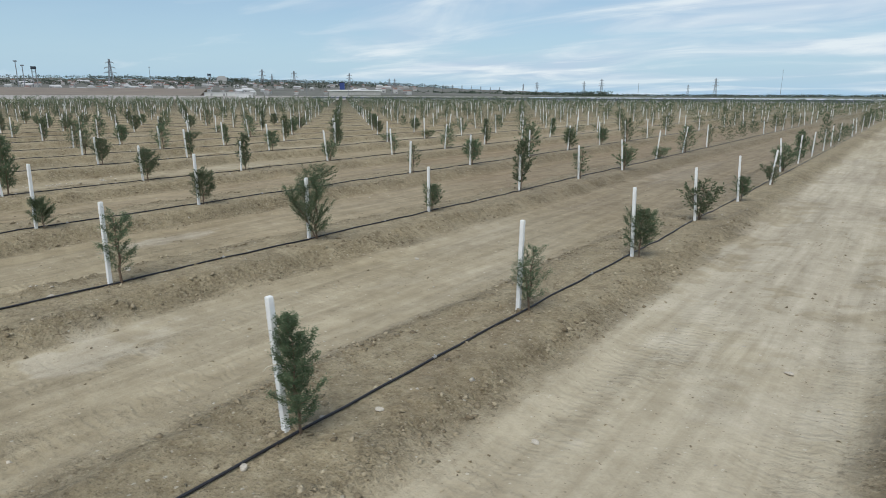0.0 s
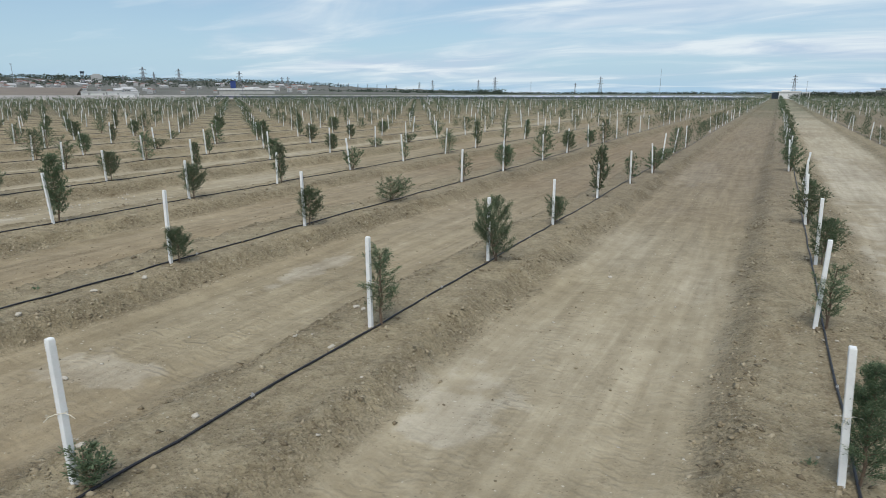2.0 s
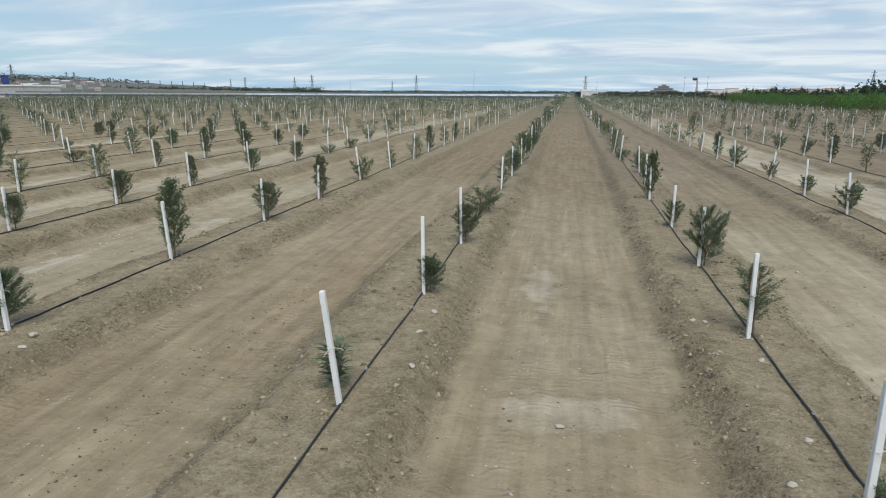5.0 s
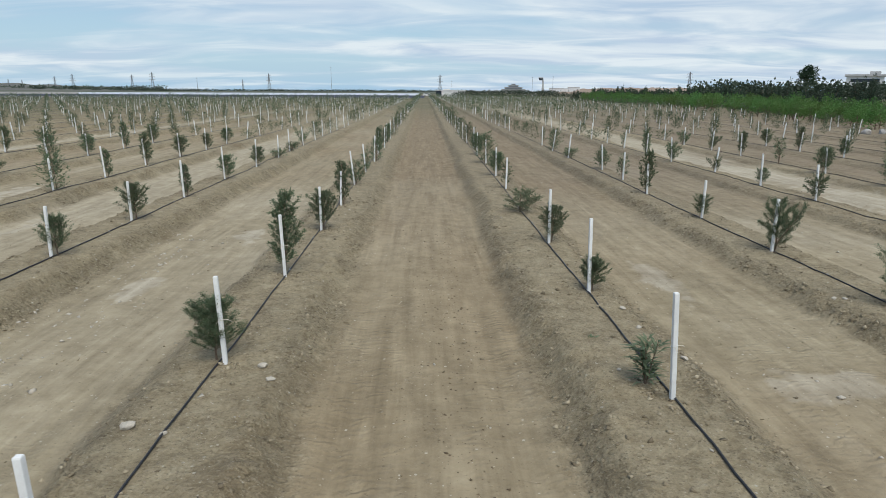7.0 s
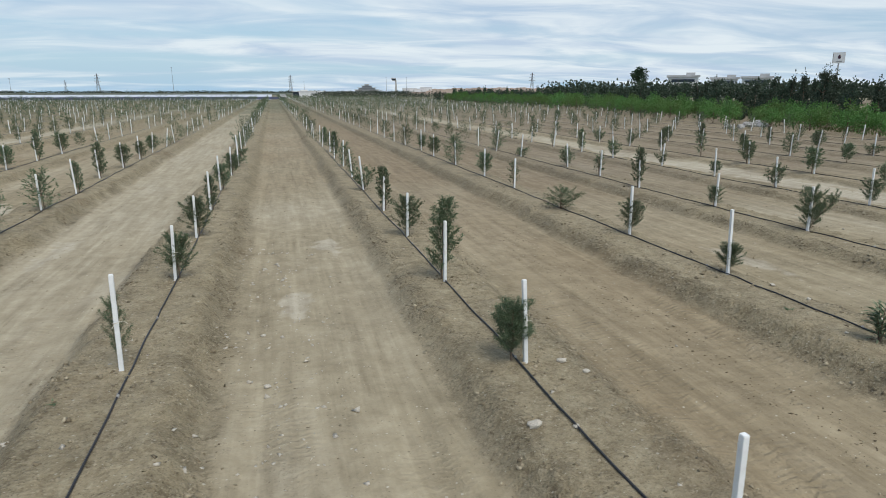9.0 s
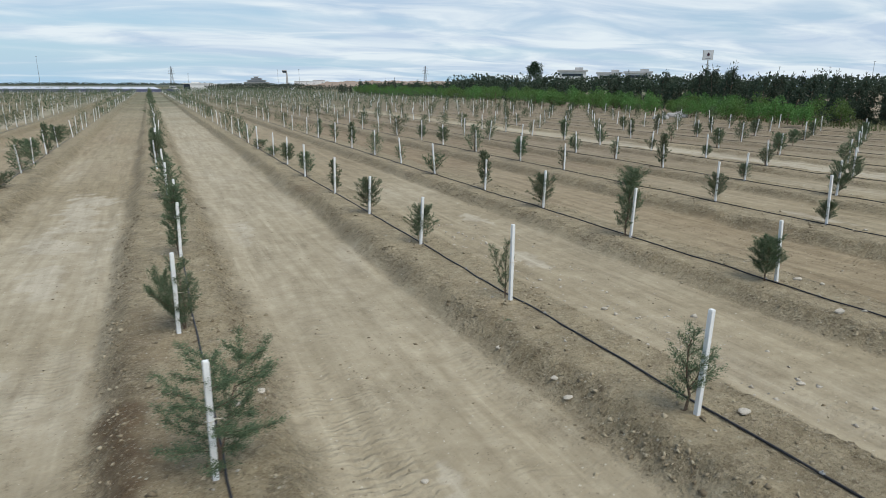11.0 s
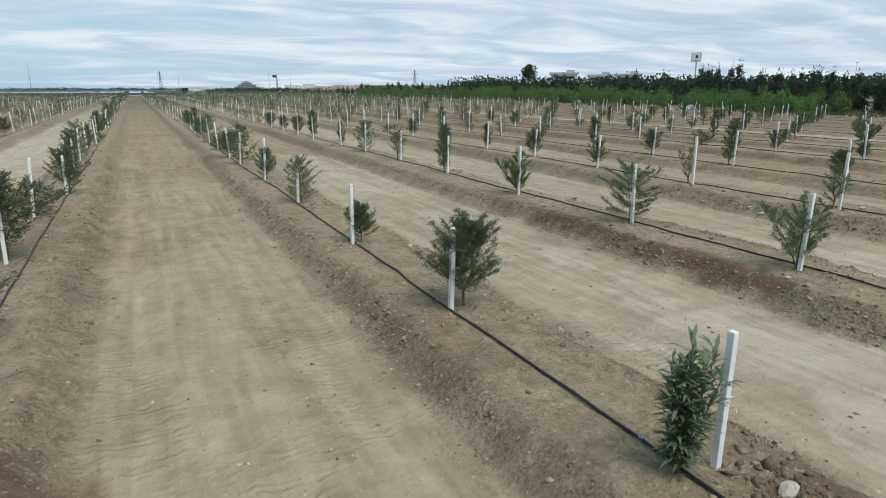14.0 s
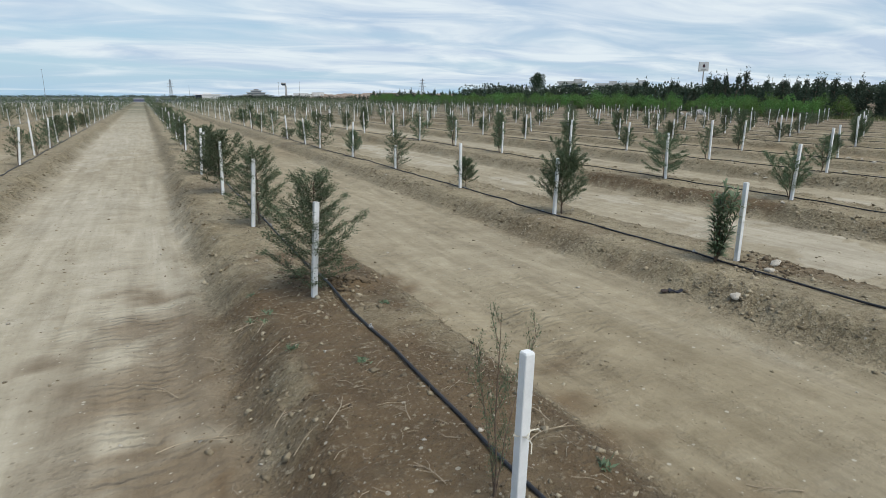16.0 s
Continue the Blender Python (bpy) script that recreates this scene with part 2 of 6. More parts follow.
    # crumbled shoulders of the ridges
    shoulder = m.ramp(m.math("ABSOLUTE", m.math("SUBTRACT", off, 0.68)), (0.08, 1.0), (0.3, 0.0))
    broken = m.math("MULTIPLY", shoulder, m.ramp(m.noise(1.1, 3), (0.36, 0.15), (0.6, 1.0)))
    # grit and pebbles: a few cells of a fine net, pale or dark
    for size, seed, pale in ((42.0, 0.0, True), (24.0, 3.7, True), (27.0, 8.3, False), (46.0, 5.1, False)):
        shifted = m.t.nodes.new("ShaderNodeMapping")
        shifted.inputs["Location"].default_value = (seed, seed, 0)
        m.link(m.pos, shifted.inputs[0])
        cell = m.t.nodes.new("ShaderNodeTexVoronoi")
        cell.inputs["Scale"].default_value = size
        m.link(shifted.outputs[0], cell.inputs["Vector"])
        pick = m.t.nodes.new("ShaderNodeSeparateColor")
        m.link(cell.outputs["Color"], pick.inputs[0])
        limit = m.math("MULTIPLY_ADD", pick.outputs[1], 0.2, 0.14)
        here = m.math("MULTIPLY", m.math("LESS_THAN", cell.outputs["Distance"], limit), m.math("GREATER_THAN", pick.outputs[0], m.math("MULTIPLY_ADD", ridge, -0.02, 0.978) if pale else m.math("MULTIPLY_ADD", ridge, -0.22, 0.95)))
        col = m.mix(m.math("MULTIPLY", here, 0.75 if pale else 0.5), col, (0.54, 0.51, 0.43) if pale else (0.135, 0.108, 0.068))
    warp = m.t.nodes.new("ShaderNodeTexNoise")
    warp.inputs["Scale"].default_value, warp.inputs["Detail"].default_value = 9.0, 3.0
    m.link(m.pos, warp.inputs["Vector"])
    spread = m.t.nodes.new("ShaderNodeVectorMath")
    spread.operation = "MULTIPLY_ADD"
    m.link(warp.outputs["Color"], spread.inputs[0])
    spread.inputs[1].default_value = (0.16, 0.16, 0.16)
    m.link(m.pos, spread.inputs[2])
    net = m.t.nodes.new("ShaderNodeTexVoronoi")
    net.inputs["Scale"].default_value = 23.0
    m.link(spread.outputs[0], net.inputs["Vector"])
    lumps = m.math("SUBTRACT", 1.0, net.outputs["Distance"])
    # shade in the gaps between clods, put into the colour, strongest on broken shoulders
    gap_shade = m.math("MULTIPLY", m.ramp(lumps, (0.30, 0.9), (0.48, 0.0)), m.math("MULTIPLY_ADD", broken, 0.38, 0.04))
    col = m.mix(gap_shade, col, (0.125, 0.1, 0.062))
    n1 = m.bump(m.math("MULTIPLY", lumps, m.math("MULTIPLY_ADD", broken, 0.6, 0.04)), 0.8, 0.05, m.bump(m.math("MULTIPLY_ADD", streak, 0.5, rib), 0.85, 0.03))
    n2 = m.bump(m.math("MULTIPLY", clod, m.math("MULTIPLY_ADD", ridge, 0.35, 0.25)), 0.8, 0.07, n1)
    n2 = m.bump(m.math("MULTIPLY", m.math("SUBTRACT", lump, speck), litter_zone), 0.9, 0.05, n2)
    n3 = m.bump(m.math("MULTIPLY", grain, m.math("MULTIPLY_ADD", ridge, 0.65, 0.35)), 0.9, 0.026, n2)
    col = m.mix(1.0, col, (0.97, 0.95, 0.905), "MULTIPLY")
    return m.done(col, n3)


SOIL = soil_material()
WHITE_PAINT = plain("whitewashed_timber", (0.78, 0.79, 0.78), 0.7, vary=0.09, scale=9)
TWINE = plain("pale_twine", (0.62, 0.58, 0.48), 0.9)
PIPE = plain("black_polythene", (0.018, 0.018, 0.022), 0.45, vary=0.4, scale=4)
BARK = plain("grey_brown_bark", (0.16, 0.115, 0.08), 0.95, vary=0.4, scale=20)
CYPRESS = foliage("cypress_sprays", (0.056, 0.085, 0.049), (0.113, 0.158, 0.085), (0.185, 0.236, 0.128))
OLEANDER = foliage("oleander_leaves", (0.10, 0.155, 0.09), (0.17, 0.235, 0.135), (0.25, 0.31, 0.19))
SHRUB_LEAF = foliage("fresh_shrub_leaves", (0.06, 0.13, 0.032), (0.105, 0.21, 0.052), (0.155, 0.275, 0.075), 0.6)
PINE_LEAF = foliage("dark_pine_needles", (0.03, 0.05, 0.033), (0.05, 0.077, 0.048), (0.078, 0.108, 0.066), 0.5)
STONE = plain("pale_limestone", (0.46, 0.42, 0.35), 0.9, vary=0.3, scale=8)


def clod_material():
    """Dry lumps, each of its own shade of clay."""
    m = Mat("dry_clods", 0.95)
    geo = m.t.nodes.new("ShaderNodeNewGeometry")
    col = m.ramp(geo.outputs["Random Per Island"], (0.0, (0.145, 0.114, 0.072)), (0.5, (0.27, 0.224, 0.146)), (1.0, (0.43, 0.37, 0.26)))
    fine = m.noise(90, 3)
    return m.done(m.mix(0.5, col, m.ramp(fine, (0.3, 0.3), (0.7, 0.72)), "SOFT_LIGHT"), m.bump(fine, 0.4, 0.004))


CLOD = clod_material()
STRAW = plain("dry_twigs", (0.36, 0.295, 0.205), 0.9, vary=0.3, scale=15)


# ---- tools ----
def part(name, bm, material, parent=None, label="", smooth=False):
    """Links a bmesh, or a (vertices, faces) pair, as one mesh object."""
    me = bpy.data.meshes.new(name)
    if isinstance(bm, tuple):
        me.from_pydata([tuple(v) for v in bm[0]], [], bm[1])
        me.update()
    else:
        bm.to_mesh(me)
        bm.free()
    for mat in material if isinstance(material, (list, tuple)) else [material]:
        me.materials.append(mat)
    if smooth:
        me.polygons.foreach_set("use_smooth", [True] * len(me.polygons))
    ob = new(name, me)
    if parent:
        ob.parent = parent
    if label:
        ob["label"] = label
    return ob


def share(name, data, parent, m=None):
    """One more object on a mesh that is there already."""
    ob = new(name, data)
    ob.parent = parent
    if m is not None:
        ob.matrix_basis = m
    return ob


def box(bm, x0, x1, y0, y1, z0, z1):
    v = [bm.verts.new(p) for p in ((x0, y0, z0), (x1, y0, z0), (x1, y1, z0), (x0, y1, z0), (x0, y0, z1), (x1, y0, z1), (x1, y1, z1), (x0, y1, z1))]
    for f in ((3, 2, 1, 0), (4, 5, 6, 7), (0, 1, 5, 4), (1, 2, 6, 5), (2, 3, 7, 6), (3, 0, 4, 7)):
        bm.faces.new([v[k] for k in f])


def boxed(*boxes):
    bm = bmesh.new()
    for b in boxes:
        box(bm, *b)
    return bm


def beam(bm, a, b, w, sides=4):
    """A straight bar of width w from a to b."""
    a, b = Vector(a), Vector(b)
    q = (b - a).to_track_quat("Z", "Y")
    rings = []
    for end in (a, b):
        rings.append([bm.verts.new(end + q @ Vector((w / 2 * math.cos(k * math.tau / sides + math.pi / 4), w / 2 * math.sin(k * math.tau / sides + math.pi / 4), 0))) for k in range(sides)])
    for k in range(sides):
        bm.faces.new((rings[0][k], rings[0][(k + 1) % sides], rings[1][(k + 1) % sides], rings[1][k]))
    bm.faces.new(rings[0][::-1])
    bm.faces.new(rings[1])


def grid_noise(x, y, cell, seed):
    """Smooth noise from -1 to 1 on a lattice of the given cell, for arrays."""
    u, v = x / cell, y / cell
    i, j = np.floor(u).astype(np.int64), np.floor(v).astype(np.int64)
    f, g = u - i, v - j
    f, g = f * f * (3 - 2 * f), g * g * (3 - 2 * g)

    def at(a, b):
        h = (a * 374761393 + b * 668265263 + seed * 974634777) & 0xFFFFFFFF
        h = ((h ^ (h >> 13)) * 1274126177) & 0xFFFFFFFF
        return ((h ^ (h >> 16)) & 0xFFFF) / 32767.5 - 1
    return (at(i, j) * (1 - f) + at(i + 1, j) * f) * (1 - g) + (at(i, j + 1) * (1 - f) + at(i + 1, j + 1) * f) * g


# ---- the ground ----
ROW, STEP, SHEAR, FIRST = 4.0, 3.05, 0.76, -3.77
WEST, NORTH = -190.0, 228.0
# how much higher or lower the ridge of each row is, from the row at 0 on
RISE = (-0.05, 0.01, 0.05, 0.03, 0.08, 0.06, 0.02, 0.06, 0.04)


# pale crusts and damp soil with a shape of their own: x, y, half width, half length, strength
CRUSTS = ((2.2, 4.0, 1.1, 4.5, 1.0), (1.9, 12.0, 1.1, 5.0, 0.9), (-2.7, -3.7, 0.35, 0.6, 0.8), (2.6, -1.1, 0.35, 0.5, 0.9), (2.2, 7.5, 1.0, 5.0, 0.8), (1.6, 17, 0.9, 6.0, 0.6), (2.1, -1.2, 0.4, 1.0, 0.5),
          (-5.7, -4.7, 0.32, 0.26, 0.85), (-6.35, -1.1, 0.22, 0.9, 0.6), (-3.1, -3.7, 0.35, 0.3, 0.8), (-2.6, 14.6, 0.7, 4.0, 0.6), (-13.5, 1.9, 0.25, 0.7, 0.9),
          (-6.2, -4.7, 0.3, 0.35, 0.5), (-14.3, -1.5, 0.2, 0.9, 0.6))
MORE_CRUSTS = ((-21.8, 2.6, 0.5, 0.9, 1.0), (-21.9, 0.8, 0.32, 0.8, 0.9), (-21.85, 6.5, 0.6, 2.2, 0.7), (-21.95, -3.5, 0.2, 0.7, 0.8), (-21.5, -6.4, 0.35, 0.7, 0.8),
               (-18.3, -8.6, 0.55, 1.5, 1.0), (-21.8, -10.8, 0.75, 2.2, 1.0), (-29.3, -7.4, 0.6, 2.0, 1.0), (-30.2, -4.2, 0.8, 2.6, 0.7), (-31.0, 12.0, 1.4, 9.0, 0.8),
               (-18.6, 2.6, 0.25, 1.2, 0.5), (-29.9, -9.3, 0.7, 0.8, 0.4))
DAMPS = ((-29.0, -12.4, 0.8, 1.3, 0.8), (-27.75, -10.3, 0.32, 0.32, 1.0), (-28.0, -13.2, 0.7, 1.6, 0.9), (-28.2, -11.2, 0.5, 1.1, 0.9), (-28.1, -12.2, 0.9, 2.6, 1.0), (-27.4, -9.6, 0.4, 0.7, 0.9), (-28.95, -11.5, 0.75, 2.0, 0.7), (-20.55, -7.2, 0.2, 2.4, 1.0), (-23.5, -11.7, 0.3, 0.7, 0.8),
         (-27.9, -14.0, 0.9, 1.4, 0.7), (-20.4, -3.0, 0.3, 1.4, 0.4), (-24.5, -8.6, 0.35, 1.5, 0.4))


# stretches where heavy tyres left their tread, and loose soil dug out beside a sapling
TREADS = ((-22.4, -4.0, 0.32, 3.5, 1.0), (-29.4, -10.6, 0.38, 2.2, 1.0), (-25.3, -6.5, 0.45, 4.0, 0.6), (-5.5, -1.5, 0.4, 3.5, 0.7), (-6.3, -3.0, 0.35, 3.5, 0.6), (-18.7, -6.5, 0.4, 3.0, 0.7),
          (-26.8, -8.5, 0.35, 3.0, 0.8), (-10.9, -5.0, 0.5, 4.5, 0.7), (-2.2, -3.0, 0.3, 4.0, 0.5), (-9.0, -4.0, 0.35, 4.0, 0.6), (-25.9, -10.6, 0.5, 1.4, 0.8), (-22.9, -9.4, 0.4, 1.5, 0.5))
MOUNDS = ((-27.72, -10.32, 0.06), (-27.95, -9.95, 0.04), (-23.72, -11.4, 0.04))


# how pale (+) or brown (-) the dust of each lane is, counted from the row at 0
LANES = {-1: 0.95, 0: 0.3, 1: -0.35, 2: -0.5, 3: 0.55, 4: 0.8, 5: 0.6, 6: 0.2, 7: 1.3}


def edge(y):
    """Where the planted rows end towards the hedge."""
    return np.minimum(22.5 + 0.16 * (np.asarray(y, float) - 20), 36.0)


def patches(x, y, spots, seed):
    out = np.zeros_like(x)
    rag = 0.5 * grid_noise(x, y, 0.7, seed) + 0.45 * grid_noise(x, y, 0.25, seed + 1) + 0.3 * grid_noise(x, y, 0.11, seed + 2)
    for px, py, rx, ry, s in spots:
        d = np.sqrt(((x - px) / rx) ** 2 + ((y - py) / ry) ** 2) + rag
        out = np.maximum(out, s * np.clip((1.25 - d) / 0.7, 0, 1))
    return out


def height(x, y):
    """The ground: steep-sided ridges along the rows, driven lanes between them, flat beyond the plantation."""
    x, y = np.asarray(x, float), np.asarray(y, float)
    wob = 0.13 * grid_noise(x * 0.3, y, 2.3, 3) + 0.06 * grid_noise(x * 0.5, y, 0.7, 4)
    u = np.mod(x + wob + 2, ROW) - 2
    a = np.abs(u)
    planted = np.clip((edge(y) + 2 - x) / 2, 0, 1) * np.clip((x - WEST) / 2, 0, 1) * np.clip((NORTH + 90 * (x > -14) - y) / 4, 0, 1)
    s = np.clip((0.90 - a) / 0.40, 0, 1)
    ridge = s * s * (3 - 2 * s)
    near = np.clip((60 - np.abs(x + 14)) / 20, 0, 1) * np.clip((50 - y) / 20, 0, 1)
    bank = np.exp(-((a - 0.66) / 0.22) ** 2)
    rough = 0.022 * grid_noise(x, y, 0.46, 5) + 0.026 * grid_noise(x, y, 0.19, 6) + 0.036 * np.abs(grid_noise(x, y, 0.105, 7)) + 0.014 * grid_noise(x, y, 0.06, 15)
    crumbled = np.clip(0.55 + 0.9 * grid_noise(x, y, 0.8, 16), 0.1, 1.2)
    line = np.clip(np.round(-x / ROW).astype(int), 0, len(RISE) - 1)
    z = -0.17 + (0.17 + np.asarray(RISE)[line]) * ridge * (1 + 0.10 * grid_noise(x, y, 1.1, 8) * np.clip(a / 0.4, 0, 1))
    z = z - 0.03 * np.exp(-((a - 1.28) / 0.17) ** 2) + 0.012 * np.exp(-((a - 1.03) / 0.07) ** 2)
    # tread ribs across the wheel lines
    driven = np.clip(grid_noise(x * 0.4, y, 3.1, 12) * 2 + 0.6, 0, 1) * np.exp(-((a - 1.25) / 0.28) ** 4)
    z = z + near * driven * 0.0022 * np.sin((y + 0.6 * np.abs(a - 1.28) + 0.10 * grid_noise(x, y, 0.35, 14)) * math.tau / 0.27)
    z = z + near * rough * (0.07 + 0.22 * ridge + 0.95 * bank * crumbled)
    z = z + near * 0.012 * grid_noise(x, y, 1.7, 9)
    for mx, my, mh in MOUNDS:
        z = z + mh * np.exp(-(((x - mx) / 0.2) ** 2 + ((y - my) / 0.2) ** 2)) * (1 + 0.6 * grid_noise(x, y, 0.08, 17))
    return planted * z - 0.17 * (1 - planted)


def ground():
    def steps(*stretches):
        out = []
        for a, b, s in stretches:
            out += list(np.arange(a, b - 1e-6, s))
        return np.array(out + [stretches[-1][1]])
    # close columns on the ridges, wider ones in the driven lanes
    rows_x = []
    for k in range(8, -1, -1):
        rows_x += [(-ROW * k - 1.0, -ROW * k + 1.0, 0.05), (-ROW * k + 1.0, -ROW * k + 3.0, 0.125)]
    xs = steps((-4600, -1000, 900), (-1000, -200, 200), (-200, -60, 0.8), (-60, -36, 0.4), (-36, -33, 0.1), *rows_x, (3, 6, 0.15), (6, 40, 0.4), (40, 200, 20), (200, 1000, 200), (1000, 4600, 900))
    ys = steps((-1500, -100, 350), (-100, -20, 20), (-20, -15, 1), (-15, -2, 0.055), (-2, 4, 0.12), (4, 16, 0.25), (16, 50, 1.0), (50, 240, 5), (240, 1000, 95), (1000, 4600, 900))
    gx, gy = np.meshgrid(xs, ys)
    gz = height(gx, gy)
    n, k = len(xs), len(ys)
    me = bpy.data.meshes.new("ground")
    me.vertices.add(n * k)
    me.vertices.foreach_set("co", np.stack([gx, gy, gz], -1).reshape(-1).astype(np.float32))
    a = (np.arange(k - 1)[:, None] * n + np.arange(n - 1)[None, :]).reshape(-1)
    quads = np.stack([a, a + 1, a + 1 + n, a + n], -1).reshape(-1)
    me.loops.add(len(quads))
    me.loops.foreach_set("vertex_index", quads.astype(np.int32))
    me.polygons.add(len(a))
    me.polygons.foreach_set("loop_start", (np.arange(len(a)) * 4).astype(np.int32))
    me.polygons.foreach_set("use_smooth", np.ones(len(a), bool))
    me.update()
    lane = np.floor(-gx / ROW).astype(int)
    lane_tone = np.select([lane == k for k in LANES], list(LANES.values()), 0.2)
    me.attributes.new("tone", "FLOAT", "POINT").data.foreach_set("value", (lane_tone - np.clip((gy - 2) / 14, 0, 1) * (lane_tone < 0.7) + 0.5 * grid_noise(gx, gy, 3.0, 51)).reshape(-1).astype(np.float32))
    for name, spots, seed in (("crust", CRUSTS + MORE_CRUSTS, 21), ("damp", DAMPS, 31), ("tread", TREADS, 37)):
        me.attributes.new(name, "FLOAT", "POINT").data.foreach_set("value", patches(gx, gy, spots, seed).reshape(-1).astype(np.float32))
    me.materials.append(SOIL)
    tagged(new("ground", me), "dry tan clay ground with ploughed ridges and dusty lanes", "ground", kind="structure")


ground()


def z_at(x, y):
    return float(height(x, y))


# ---- saplings ----
def blade(vs, fs, p, d, length, width, rnd):
    """A flat pointed spray from p along d."""
    side = np.cross(d, rnd.normal(size=3))
    side /= np.linalg.norm(side) + 1e-9
    k = len(vs)
    vs.extend((p, p + d * length * 0.45 + side * width, p + d * length, p + d * length * 0.45 - side * width))
    fs.append((k, k + 1, k + 2, k + 3))


def stem(vs, fs, points, r0, r1, sides=5):
    """A tapered stem through the points."""
    base = len(vs)
    n = len(points)
    for a, p in enumerate(points):
        d = points[min(a + 1, n - 1)] - points[max(a - 1, 0)]
        d = d / (np.linalg.norm(d) + 1e-9)
        e1 = np.cross(d, (0.3, 0.9, 0.1))
        e1 /= np.linalg.norm(e1)
        e2 = np.cross(d, e1)
        r = r0 + (r1 - r0) * a / (n - 1)
        for s in range(sides):
            c = math.tau * s / sides
            vs.append(p + r * (math.cos(c) * e1 + math.sin(c) * e2))
    for a in range(n - 1):
        for s in range(sides):
            t = (s + 1) % sides
            fs.append((base + a * sides + s, base + a * sides + t, base + (a + 1) * sides + t, base + (a + 1) * sides + s))


# kind: height, half width, clear stem, branches, rise of the branches, leaders, fullness
KINDS = {
    "column": (1.05, 0.20, 0.10, 48, 1.2, 1, 0.9),
    "bush": (0.82, 0.30, 0.12, 54, 0.85, 1, 1.1),
    "round": (0.74, 0.36, 0.08, 56, 0.65, 3, 1.0),
    "vee": (0.90, 0.41, 0.12, 48, 0.85, 4, 1.05),
    "sprawl": (0.86, 0.50, 0.10, 38, 0.22, 2, 1.5),
    "cone": (1.06, 0.41, 0.06, 58, 0.6, 1, 0.9),
    "feather": (0.88, 0.25, 0.13, 32, 1.0, 2, 0.5),
    "low": (0.48, 0.42, 0.04, 44, 0.35, 3, 0.9),
    "tiny": (0.30, 0.15, 0.02, 20, 0.8, 2, 0.7),
    "bare": (1.00, 0.28, 0.08, 30, 1.1, 3, 0.22),
}


